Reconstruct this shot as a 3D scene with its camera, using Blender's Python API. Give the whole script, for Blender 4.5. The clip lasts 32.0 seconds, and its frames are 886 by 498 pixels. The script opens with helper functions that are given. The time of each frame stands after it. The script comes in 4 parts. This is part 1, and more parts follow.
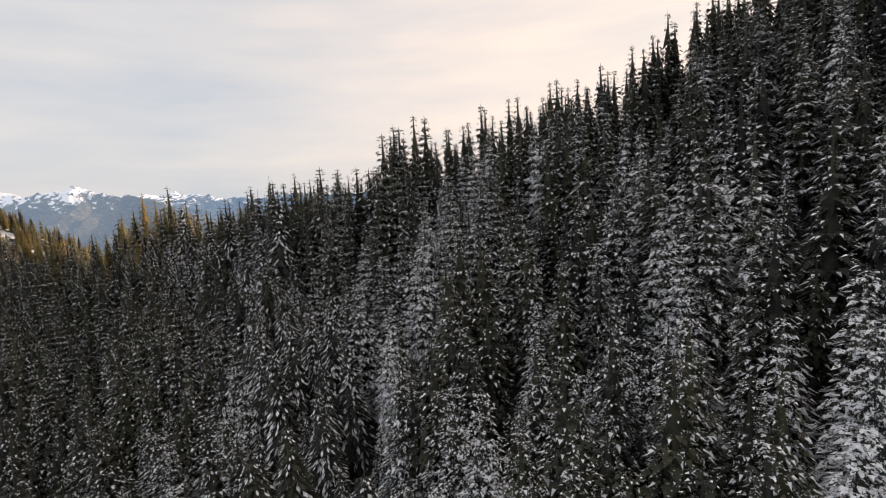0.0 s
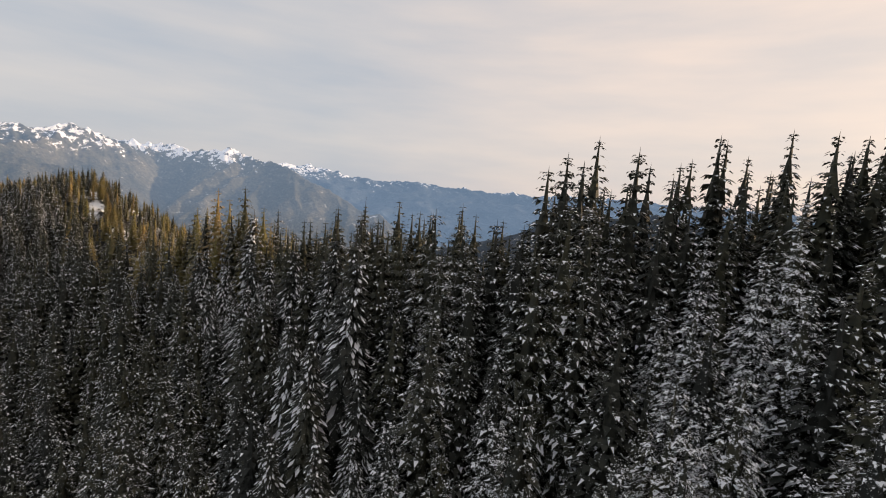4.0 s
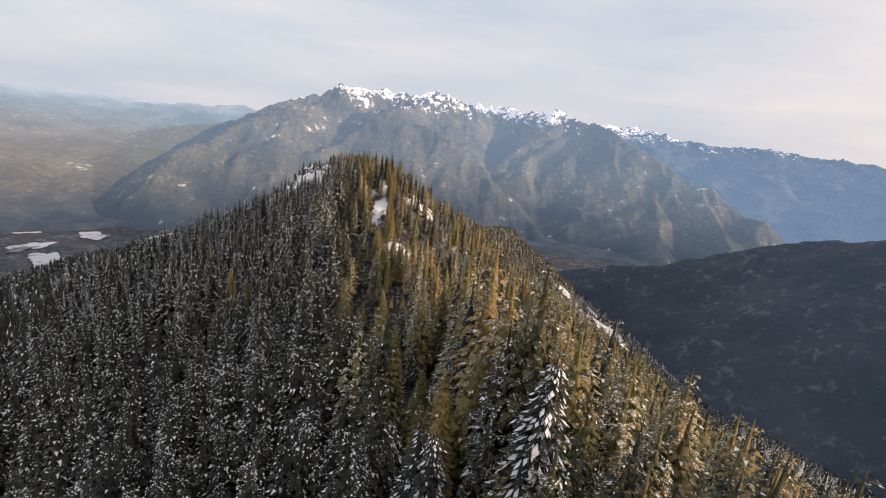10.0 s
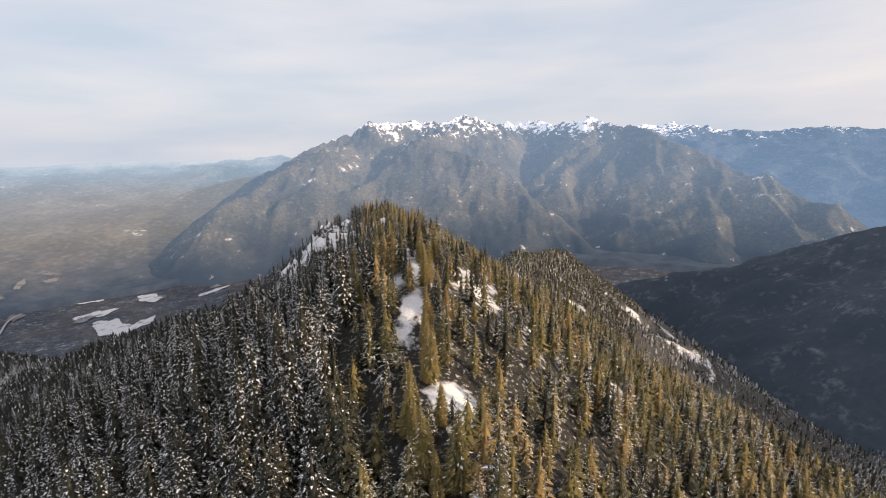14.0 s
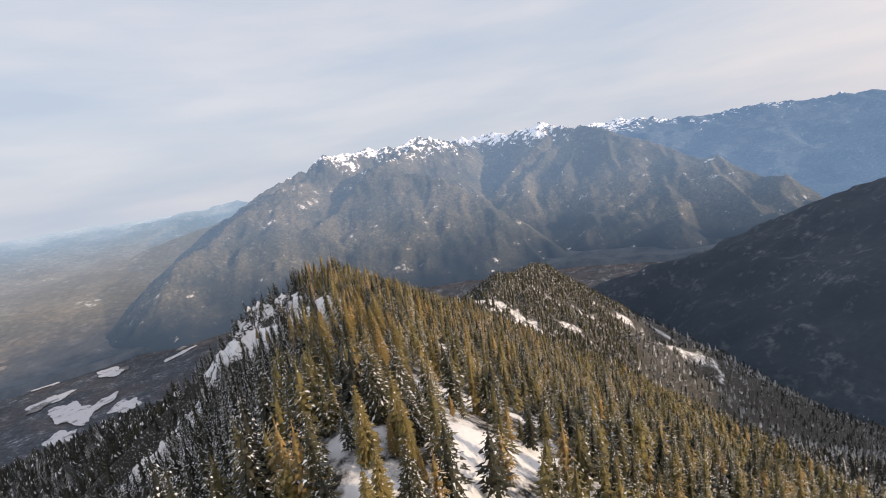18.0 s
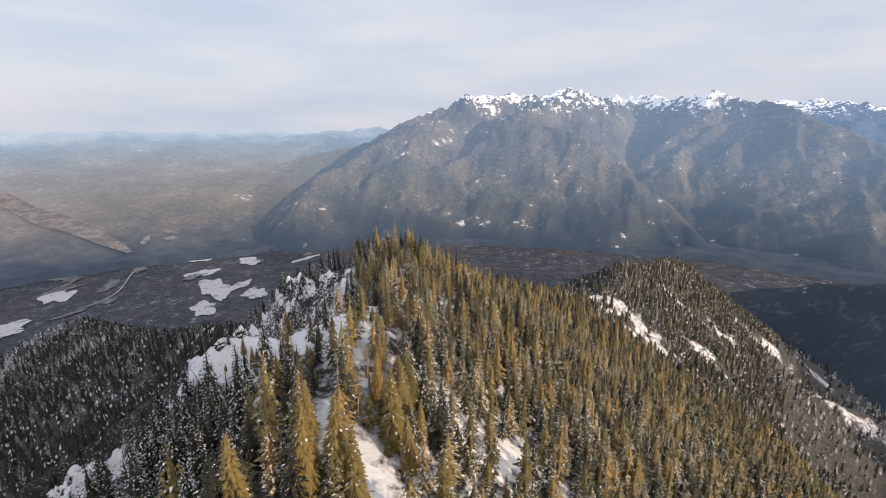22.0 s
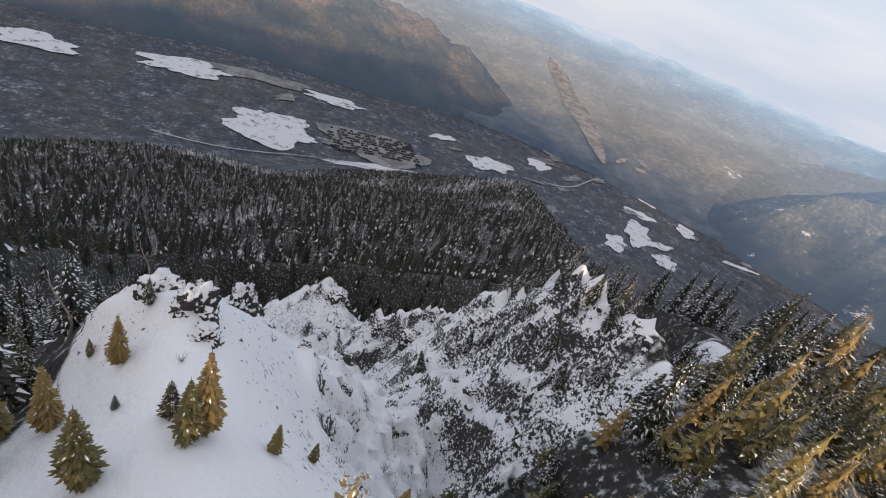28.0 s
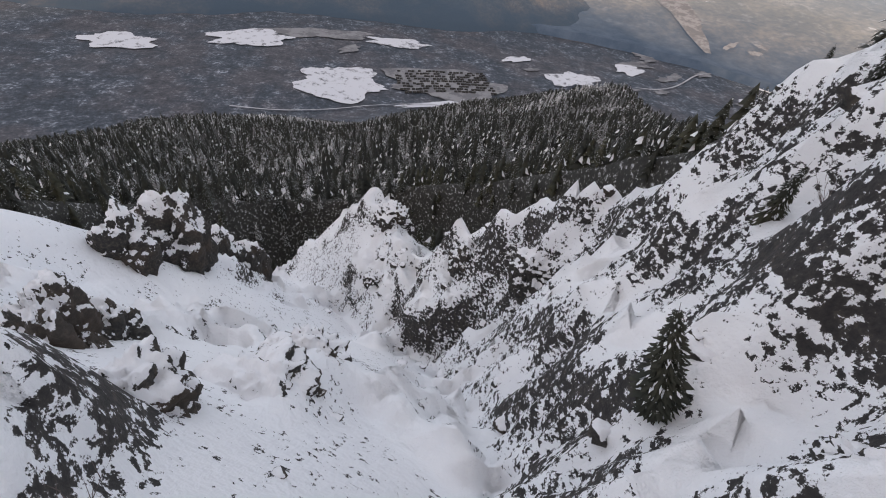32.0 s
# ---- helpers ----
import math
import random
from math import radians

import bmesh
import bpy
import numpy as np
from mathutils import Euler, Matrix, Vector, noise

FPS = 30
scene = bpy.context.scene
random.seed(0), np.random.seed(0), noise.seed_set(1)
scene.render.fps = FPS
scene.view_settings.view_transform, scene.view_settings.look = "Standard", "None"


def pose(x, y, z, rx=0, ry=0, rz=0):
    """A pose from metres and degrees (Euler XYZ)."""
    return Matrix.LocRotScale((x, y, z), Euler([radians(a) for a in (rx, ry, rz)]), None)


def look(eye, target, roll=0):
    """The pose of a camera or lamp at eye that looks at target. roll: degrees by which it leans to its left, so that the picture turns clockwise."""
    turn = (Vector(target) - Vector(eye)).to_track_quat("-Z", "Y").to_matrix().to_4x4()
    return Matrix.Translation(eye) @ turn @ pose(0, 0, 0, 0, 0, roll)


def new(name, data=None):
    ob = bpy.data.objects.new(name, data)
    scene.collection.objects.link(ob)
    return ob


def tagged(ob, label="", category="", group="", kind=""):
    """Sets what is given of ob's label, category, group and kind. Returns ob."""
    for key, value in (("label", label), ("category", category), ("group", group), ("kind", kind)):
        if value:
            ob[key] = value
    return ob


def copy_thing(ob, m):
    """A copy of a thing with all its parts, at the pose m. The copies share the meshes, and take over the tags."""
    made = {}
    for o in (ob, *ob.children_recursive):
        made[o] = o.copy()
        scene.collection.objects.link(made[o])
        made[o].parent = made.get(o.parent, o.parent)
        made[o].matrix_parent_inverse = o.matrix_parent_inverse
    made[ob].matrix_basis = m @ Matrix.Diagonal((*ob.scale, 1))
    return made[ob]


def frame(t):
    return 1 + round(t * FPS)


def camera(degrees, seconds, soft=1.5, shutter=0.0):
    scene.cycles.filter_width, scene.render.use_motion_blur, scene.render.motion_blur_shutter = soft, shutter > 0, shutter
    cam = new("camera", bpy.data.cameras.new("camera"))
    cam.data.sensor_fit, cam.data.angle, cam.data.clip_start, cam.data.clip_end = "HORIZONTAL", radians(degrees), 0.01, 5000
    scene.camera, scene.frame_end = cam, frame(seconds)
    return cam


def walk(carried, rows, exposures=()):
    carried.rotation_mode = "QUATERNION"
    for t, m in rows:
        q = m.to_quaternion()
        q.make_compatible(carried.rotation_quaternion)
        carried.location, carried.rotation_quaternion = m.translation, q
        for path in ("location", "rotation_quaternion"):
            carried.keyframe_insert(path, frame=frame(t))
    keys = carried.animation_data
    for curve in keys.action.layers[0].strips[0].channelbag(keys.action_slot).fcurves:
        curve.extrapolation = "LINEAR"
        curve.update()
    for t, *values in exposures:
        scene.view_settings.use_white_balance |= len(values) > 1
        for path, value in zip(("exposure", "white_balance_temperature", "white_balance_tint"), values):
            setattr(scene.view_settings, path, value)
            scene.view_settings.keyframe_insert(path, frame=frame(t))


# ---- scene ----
EXPOSURES = [  # seconds, stops, kelvin, tint
    (0, 0.0, 7000, 10), (1, -0.16, 7000, 10), (3, -0.28, 7000, 10), (6, -0.2, 6550, 10), (9, -0.05, 6600, 11), (12, 0.02, 6550, 11), (15, 0.0, 6450, 10), (18, -0.1, 6300, 10),
    (21, -0.06, 6300, 11), (24, 0.02, 6200, 11), (27, 0.03, 6250, 10), (29, 0.13, 6250, 10), (31, 0.3, 6400, 10), (32, 0.3, 6450, 11)]
cam = camera(87.29, 32.0, 1.0)
PATH = [  # seconds, x, y, z, yaw to the left of +y, pitch, roll
    (0, -45.41, -129.79, -19.15, -53.77, -6.67, -4.00),
    (0.5, -41.78, -126.10, -17.61, -51.18, -6.64, -3.86),
    (1, -38.08, -122.42, -16.55, -49.29, -6.20, -1.17),
    (1.5, -34.45, -118.53, -15.50, -47.27, -6.21, 1.69),
    (2, -30.84, -114.52, -14.36, -45.38, -6.68, 3.41),
    (2.5, -27.55, -110.43, -13.41, -44.27, -6.71, 4.48),
    (3, -24.38, -106.33, -12.13, -43.40, -6.63, 4.70),
    (3.5, -21.53, -101.95, -11.01, -42.81, -6.33, 4.70),
    (4, -18.53, -97.51, -9.95, -40.94, -6.71, 4.85),
    (4.5, -15.54, -92.96, -8.91, -38.11, -7.57, 5.08),
    (5, -12.71, -88.25, -7.88, -34.66, -8.71, 5.38),
    (5.5, -10.21, -83.33, -6.86, -30.91, -9.92, 5.70),
    (6, -8.20, -78.16, -5.83, -27.19, -11.01, 6.01),
    (6.5, -6.36, -72.92, -4.86, -23.36, -11.38, 6.52),
    (7, -4.78, -67.63, -4.04, -19.67, -11.51, 7.04),
    (7.5, -3.25, -62.10, -3.34, -15.80, -11.71, 7.23),
    (8, -1.92, -56.57, -2.76, -12.13, -12.40, 6.96),
    (8.5, -0.91, -51.22, -2.07, -8.79, -13.07, 7.22),
    (9, -0.08, -46.20, -1.78, -6.38, -13.33, 7.47),
    (9.5, 0.41, -40.99, -1.52, -5.09, -14.19, 7.39),
    (10, 0.72, -35.54, -1.37, -4.45, -14.99, 6.52),
    (10.5, 0.79, -29.60, -1.18, -4.20, -14.94, 5.21),
    (11, 0.82, -23.52, -1.03, -4.15, -14.53, 3.81),
    (11.5, 0.70, -17.57, -0.94, -3.10, -14.07, 2.42),
    (12, 0.45, -11.72, -0.54, -1.81, -13.66, 1.24),
    (12.5, 0.23, -5.95, -0.17, -0.75, -13.64, 0.42),
    (13, -0.02, -0.03, 0.00, 0.10, -13.34, -0.07),
    (13.5, -0.41, 5.89, 0.23, 0.73, -12.90, -0.61),
    (14, -0.79, 12.24, 0.48, 1.13, -12.38, -1.30),
    (14.5, -1.19, 18.09, 0.70, 1.39, -12.03, -1.68),
    (15, -1.22, 23.60, 0.85, 0.88, -11.60, -2.84),
    (15.5, -1.01, 28.91, 1.00, -0.08, -11.16, -4.44),
    (16, -0.70, 34.15, 1.22, -1.17, -10.76, -6.11),
    (16.5, -0.43, 39.45, 1.60, -2.06, -10.45, -7.52),
    (17, -0.34, 44.94, 2.21, -2.43, -10.29, -8.31),
    (17.5, -0.06, 50.37, 2.82, -2.64, -10.25, -8.68),
    (18, 0.52, 55.80, 3.29, -2.66, -10.27, -8.83),
    (18.5, 1.13, 61.19, 3.75, -2.35, -10.40, -8.93),
    (19, 1.80, 66.57, 4.22, -0.56, -11.41, -8.44),
    (19.5, 2.43, 72.11, 4.67, 2.02, -12.48, -7.36),
    (20, 2.98, 77.73, 4.97, 4.04, -13.08, -6.13),
    (20.5, 3.25, 83.10, 5.03, 4.99, -13.33, -5.52),
    (21, 3.56, 88.39, 5.01, 5.42, -13.07, -5.36),
    (21.5, 3.65, 93.87, 5.01, 7.87, -13.70, -2.61),
    (22, 3.58, 99.07, 4.79, 12.64, -15.32, -0.18),
    (22.5, 3.38, 103.84, 4.43, 17.38, -16.71, 1.20),
    (23, 2.81, 108.82, 3.71, 21.32, -17.78, 2.14),
    (23.5, 1.77, 113.99, 2.76, 25.06, -18.05, 2.38),
    (24, 0.45, 118.96, 1.95, 28.33, -18.14, 2.49),
    (24.5, -0.70, 123.51, 1.37, 31.47, -17.94, 2.96),
    (25, -2.08, 128.15, 0.68, 34.75, -17.60, 4.09),
    (25.5, -3.83, 132.61, -0.06, 38.35, -17.54, 5.79),
    (26, -6.08, 136.96, -0.95, 42.41, -18.19, 7.97),
    (26.5, -8.96, 141.29, -2.08, 47.10, -19.97, 10.55),
    (27, -12.20, 145.63, -3.36, 52.59, -23.28, 13.41),
    (27.5, -15.65, 149.50, -5.09, 57.62, -26.56, 17.29),
    (28, -19.12, 153.02, -7.33, 62.16, -30.02, 22.03),
    (28.5, -22.97, 155.99, -10.30, 65.94, -32.72, 26.64),
    (29, -26.79, 158.65, -13.59, 68.47, -34.50, 27.80),
    (29.5, -30.97, 160.92, -17.36, 70.42, -35.30, 27.17),
    (30, -35.08, 162.82, -21.46, 71.84, -37.10, 26.13),
    (30.5, -39.07, 164.51, -25.87, 74.15, -37.92, 20.71),
    (31, -43.24, 166.05, -30.66, 74.47, -37.31, 15.14),
    (31.5, -47.45, 167.44, -35.59, 73.35, -37.55, 10.95),
    (32, -51.61, 168.54, -40.80, 72.98, -39.87, 8.05),
]


def heading(x, y, z, yaw, pitch, roll):
    a, b = radians(yaw), radians(pitch)
    ahead = Vector((-math.sin(a) * math.cos(b), math.cos(a) * math.cos(b), math.sin(b)))
    return look((x, y, z), Vector((x, y, z)) + ahead * 10, roll)


walk(cam, [(r[0], heading(*r[1:])) for r in PATH], EXPOSURES)

# ---- world and sun ----
SUN_AZ, SUN_EL = 118.0, 11.0  # degrees clockwise from +y, degrees above the horizon
world = bpy.data.worlds.new("winter_sky")
scene.world = world
world.use_nodes = True
wn, wl = world.node_tree.nodes, world.node_tree.links
wn.clear()
sky = wn.new("ShaderNodeTexSky")
sky.sky_type, sky.sun_disc = "NISHITA", False
sky.sun_elevation, sky.sun_rotation = radians(SUN_EL), radians(SUN_AZ)
sky.air_density, sky.dust_density, sky.ozone_density = 1.0, 3.0, 1.0
bg_sky = wn.new("ShaderNodeBackground")
bg_sky.inputs["Strength"].default_value = 0.10
wl.new(sky.outputs[0], bg_sky.inputs[0])
# thin high cloud: a pale sheet with soft streaks over the clear sky
coord = wn.new("ShaderNodeTexCoord")
mapc = wn.new("ShaderNodeMapping")
mapc.inputs["Scale"].default_value = (1.2, 1.2, 7.0)
mapc.inputs["Rotation"].default_value = (radians(4), radians(-5), radians(30))
wl.new(coord.outputs["Generated"], mapc.inputs[0])
cl = wn.new("ShaderNodeTexNoise")
cl.inputs["Scale"].default_value, cl.inputs["Detail"].default_value, cl.inputs["Roughness"].default_value = 2.2, 6, 0.5
wl.new(mapc.outputs[0], cl.inputs[0])
cr = wn.new("ShaderNodeValToRGB")
cr.color_ramp.elements[0].position, cr.color_ramp.elements[0].color = 0.28, (0.61, 0.66, 0.75, 1)
cr.color_ramp.elements[1].position, cr.color_ramp.elements[1].color = 0.70, (0.81, 0.785, 0.80, 1)
wl.new(cl.outputs[0], cr.inputs[0])
# the cloud is brightest and warmest round the sun behind it
toward = wn.new("ShaderNodeVectorMath")
toward.operation = "DOT_PRODUCT"
toward.inputs[1].default_value = (math.sin(radians(SUN_AZ)), math.cos(radians(SUN_AZ)), 0.2)
wl.new(coord.outputs["Generated"], toward.inputs[0])
warm = wn.new("ShaderNodeValToRGB")
warm.color_ramp.elements[0].position, warm.color_ramp.elements[0].color = 0.0, (0.98, 1.0, 1.03, 1)
warm.color_ramp.elements[1].position, warm.color_ramp.elements[1].color = 0.72, (1.44, 1.24, 1.10, 1)
wl.new(toward.outputs["Value"], warm.inputs[0])
tinted = wn.new("ShaderNodeMix")
tinted.data_type, tinted.blend_type = "RGBA", "MULTIPLY"
tinted.inputs[0].default_value = 1.0
wl.new(cr.outputs[0], tinted.inputs[6])
wl.new(warm.outputs[0], tinted.inputs[7])
bg_cloud = wn.new("ShaderNodeBackground")
bg_cloud.inputs["Strength"].default_value = 1.12
wl.new(tinted.outputs[2], bg_cloud.inputs[0])
mixw = wn.new("ShaderNodeMixShader")
mixw.inputs[0].default_value = 0.82
wl.new(bg_sky.outputs[0], mixw.inputs[1])
wl.new(bg_cloud.outputs[0], mixw.inputs[2])
outw = wn.new("ShaderNodeOutputWorld")
wl.new(mixw.outputs[0], outw.inputs[0])

sun_data = bpy.data.lights.new("sun", "SUN")
sun_data.energy, sun_data.angle, sun_data.color = 4.8, radians(0.6), (1.0, 0.74, 0.50)
sun = new("sun", sun_data)
sa, se = radians(SUN_AZ), radians(SUN_EL)
sun_dir = Vector((math.sin(sa) * math.cos(se), math.cos(sa) * math.cos(se), math.sin(se)))
sun.matrix_world = look(sun_dir * 300, (0, 0, 0))


# ---- materials ----
def material(name):
    m = bpy.data.materials.new(name)
    m.use_nodes = True
    nt = m.node_tree
    b = nt.nodes["Principled BSDF"]
    return m, nt, b


def node(nt, kind, **inputs):
    n = nt.nodes.new(kind)
    for k, v in inputs.items():
        n.inputs[k.replace("_", " ")].default_value = v
    return n


def ramp(nt, source, stops):
    r = nt.nodes.new("ShaderNodeValToRGB")
    e = r.color_ramp.elements
    while len(e) < len(stops):
        e.new(0.5)
    for el, (p, c) in zip(e, stops):
        el.position, el.color = p, (*c, 1) if len(c) == 3 else c
    nt.links.new(source, r.inputs[0])
    return r.outputs[0]


def mixc(nt, fac, a, b, mode="MIX"):
    m = nt.nodes.new("ShaderNodeMix")
    m.data_type, m.blend_type = "RGBA", mode
    for sock, v in ((m.inputs[0], fac), (m.inputs[6], a), (m.inputs[7], b)):
        if hasattr(v, "links"):
            nt.links.new(v, sock)
        else:
            sock.default_value = v if not isinstance(v, tuple) else (*v, 1)
    return m.outputs[2]


def calc(nt, op, a, b=0.0):
    m = nt.nodes.new("ShaderNodeMath")
    m.operation = op
    for sock, v in ((m.inputs[0], a), (m.inputs[1], b)):
        if hasattr(v, "links"):
            nt.links.new(v, sock)
        else:
            sock.default_value = v
    return m.outputs[0]


def noisetex(nt, scale, detail=5, rough=0.55, stretch=None):
    g = nt.nodes.new("ShaderNodeNewGeometry")
    src = g.outputs["Position"]
    if stretch:
        mp = nt.nodes.new("ShaderNodeMapping")
        mp.inputs["Scale"].default_value = stretch
        nt.links.new(src, mp.inputs[0])
        src = mp.outputs[0]
    n = node(nt, "ShaderNodeTexNoise", Scale=scale, Detail=detail, Roughness=rough)
    nt.links.new(src, n.inputs["Vector"])
    return n.outputs[0]


def bump(nt, b, height, strength, distance):
    bp = node(nt, "ShaderNodeBump", Strength=strength, Distance=distance)
    nt.links.new(height, bp.inputs["Height"])
    nt.links.new(bp.outputs[0], b.inputs["Normal"])


def mat_ground():
    """Snow on gentle ground, dark broken rock where it steepens, frosted woods on the valley floor."""
    m, nt, b = material("mountain_ground")
    g = nt.nodes.new("ShaderNodeNewGeometry")
    sep = nt.nodes.new("ShaderNodeSeparateXYZ")
    nt.links.new(g.outputs["Normal"], sep.inputs[0])
    pos = nt.nodes.new("ShaderNodeSeparateXYZ")
    nt.links.new(g.outputs["Position"], pos.inputs[0])
    n1, n2, n3 = noisetex(nt, 0.45, 6, 0.65), noisetex(nt, 1.5, 6, 0.65), noisetex(nt, 0.05, 4)
    n4 = noisetex(nt, 3.6, 5, 0.7)
    steep = calc(nt, "MULTIPLY", sep.outputs[2], 1.5)
    for n, k in ((n1, 0.7), (n2, 1.3), (n4, 2.2)):
        steep = calc(nt, "ADD", steep, calc(nt, "MULTIPLY", calc(nt, "SUBTRACT", n, 0.5), k))
    rockness = ramp(nt, steep, [(0.60, (1, 1, 1)), (0.66, (0, 0, 0))])
    rock = ramp(nt, n4, [(0.3, (0.012, 0.012, 0.013)), (0.5, (0.034, 0.031, 0.03)), (0.68, (0.09, 0.075, 0.06))])
    snow = ramp(nt, n3, [(0.3, (0.76, 0.78, 0.82)), (0.7, (0.84, 0.85, 0.87))])
    near = mixc(nt, rockness, snow, rock)
    # under the closed forest of the lower slopes little snow reaches the floor
    wooded = nt.nodes.new("ShaderNodeAttribute")
    wooded.attribute_name = "wooded"
    litter = ramp(nt, n2, [(0.50, (0.022, 0.022, 0.02)), (0.57, (0.05, 0.048, 0.038)), (0.66, (0.52, 0.53, 0.55))])
    shut = ramp(nt, calc(nt, "ADD", wooded.outputs["Fac"], calc(nt, "MULTIPLY", calc(nt, "SUBTRACT", n1, 0.5), 1.2)), [(0.40, (0, 0, 0)), (0.60, (1, 1, 1))])
    near = mixc(nt, shut, near, litter)
    # valley floor: bare woods, clearings and patchwork
    v1, v2 = noisetex(nt, 0.006, 6, 0.6), noisetex(nt, 0.03, 6, 0.7)
    v3 = noisetex(nt, 0.11, 4, 0.7)
    v2 = calc(nt, "ADD", calc(nt, "MULTIPLY", v2, 0.55), calc(nt, "MULTIPLY", v3, 0.45))
    woods = ramp(nt, v2, [(0.36, (0.010, 0.016, 0.024)), (0.49, (0.030, 0.040, 0.056)), (0.56, (0.075, 0.088, 0.112)), (0.64, (0.32, 0.35, 0.40))])
    brown = ramp(nt, v2, [(0.38, (0.022, 0.024, 0.032)), (0.54, (0.064, 0.064, 0.076)), (0.66, (0.22, 0.21, 0.23))])
    valley = mixc(nt, ramp(nt, v1, [(0.45, (0, 0, 0)), (0.6, (1, 1, 1))]), woods, brown)
    low = ramp(nt, calc(nt, "ADD", calc(nt, "DIVIDE", pos.outputs[2], 600), 1.0), [(0.18, (1, 1, 1)), (0.34, (0, 0, 0))])
    far = calc(nt, "SQRT", calc(nt, "ADD", calc(nt, "POWER", pos.outputs[0], 2.0), calc(nt, "POWER", pos.outputs[1], 2.0)))
    low = mixc(nt, ramp(nt, calc(nt, "DIVIDE", far, 3000), [(0.38, (0, 0, 0)), (0.46, (1, 1, 1))]), low, (1.0, 1.0, 1.0))
    nt.links.new(mixc(nt, low, near, valley), b.inputs["Base Color"])
    b.inputs["Roughness"].default_value = 0.8
    bump(nt, b, calc(nt, "ADD", n2, n1), 0.6, 0.35)
    return m


def mat_far(name, forest, forest2, glow, line, snowpatch=2.6, rim=False, grain=1.0, haze_color=(0.30, 0.43, 0.62), patches=0.0):
    """Distant slopes: frosted forest below, snow above the given height, scattered clearings; haze is painted on as
    bluish emission.
    """
    m, nt, b = material(name)
    g = nt.nodes.new("ShaderNodeNewGeometry")
    pos = nt.nodes.new("ShaderNodeSeparateXYZ")
    nt.links.new(g.outputs["Position"], pos.inputs[0])
    n1, n2, n3 = noisetex(nt, 0.004, 6, 0.6), noisetex(nt, 0.028 * grain, 7, 0.66), noisetex(nt, 0.075 * grain, 4, 0.6)
    wood = mixc(nt, ramp(nt, n1, [(0.4, (0, 0, 0)), (0.62, (1, 1, 1))]), forest, forest2)
    wood = mixc(nt, ramp(nt, n3, [(0.36, (0.55, 0.55, 0.55)), (0.60, (0, 0, 0))]), wood, (0.022, 0.028, 0.035))
    wood = mixc(nt, ramp(nt, calc(nt, "ADD", calc(nt, "MULTIPLY", n2, 0.6), calc(nt, "MULTIPLY", n3, 0.4)), [(0.54, (0, 0, 0)), (0.68, (0.3, 0.3, 0.3))]), wood, (0.34, 0.34, 0.35))
    # colour darkens towards the foot: denser woods, with the shade there painted in
    foot_woods_shade = calc(nt, "ADD", calc(nt, "DIVIDE", calc(nt, "ADD", pos.outputs[2], 560.0), 560.0), calc(nt, "MULTIPLY", calc(nt, "SUBTRACT", n1, 0.5), 0.5))
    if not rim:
        wood = mixc(nt, ramp(nt, foot_woods_shade, [(0.06, (0, 0, 0)), (0.40, (1, 1, 1))]), (0.018, 0.024, 0.032), wood)
    high = calc(nt, "ADD", calc(nt, "DIVIDE", calc(nt, "SUBTRACT", pos.outputs[2], line), 260), calc(nt, "MULTIPLY", calc(nt, "SUBTRACT", n2, 0.5), snowpatch))
    high = calc(nt, "ADD", high, calc(nt, "MULTIPLY", calc(nt, "SUBTRACT", n1, 0.5), 1.6))
    snowy = ramp(nt, high, [(0.45, (0, 0, 0)), (0.60, (1, 1, 1))])
    if patches:
        n5 = noisetex(nt, 0.016 * grain, 7, 0.72)
        glade = calc(nt, "ADD", calc(nt, "MULTIPLY", n5, 0.75), calc(nt, "MULTIPLY", n1, 0.25))
        snowy = calc(nt, "MAXIMUM", snowy, ramp(nt, glade, [(patches, (0, 0, 0)), (patches + 0.07, (0.75, 0.75, 0.75))]))
    nt.links.new(mixc(nt, snowy, wood, (0.80, 0.80, 0.82)), b.inputs["Base Color"])
    b.inputs["Roughness"].default_value = 0.9
    b.inputs["Specular IOR Level"].default_value = 0.1
    # the slopes glow bluish to stand in for haze
    b.inputs["Emission Color"].default_value = (*haze_color, 1)
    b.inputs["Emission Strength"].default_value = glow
    # this haze glow weakens towards the foot and grows with distance
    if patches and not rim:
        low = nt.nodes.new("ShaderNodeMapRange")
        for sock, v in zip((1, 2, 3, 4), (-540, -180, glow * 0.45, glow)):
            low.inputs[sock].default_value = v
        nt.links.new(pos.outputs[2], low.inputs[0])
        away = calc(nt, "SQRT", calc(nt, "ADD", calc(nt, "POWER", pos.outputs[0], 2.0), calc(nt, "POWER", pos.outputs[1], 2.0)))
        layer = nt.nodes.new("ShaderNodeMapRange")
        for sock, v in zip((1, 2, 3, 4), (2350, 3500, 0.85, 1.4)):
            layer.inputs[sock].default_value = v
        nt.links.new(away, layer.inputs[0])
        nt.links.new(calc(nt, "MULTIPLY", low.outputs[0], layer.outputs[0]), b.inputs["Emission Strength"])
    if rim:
        # emission paints the haze between here and the horizon, palest at the far end
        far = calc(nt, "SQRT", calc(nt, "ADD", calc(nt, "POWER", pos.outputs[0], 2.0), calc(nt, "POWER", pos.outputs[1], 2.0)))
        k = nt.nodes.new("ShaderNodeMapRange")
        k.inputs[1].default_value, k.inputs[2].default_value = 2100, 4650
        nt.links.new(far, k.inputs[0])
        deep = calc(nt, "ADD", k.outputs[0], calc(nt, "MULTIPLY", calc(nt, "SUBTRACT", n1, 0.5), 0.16))
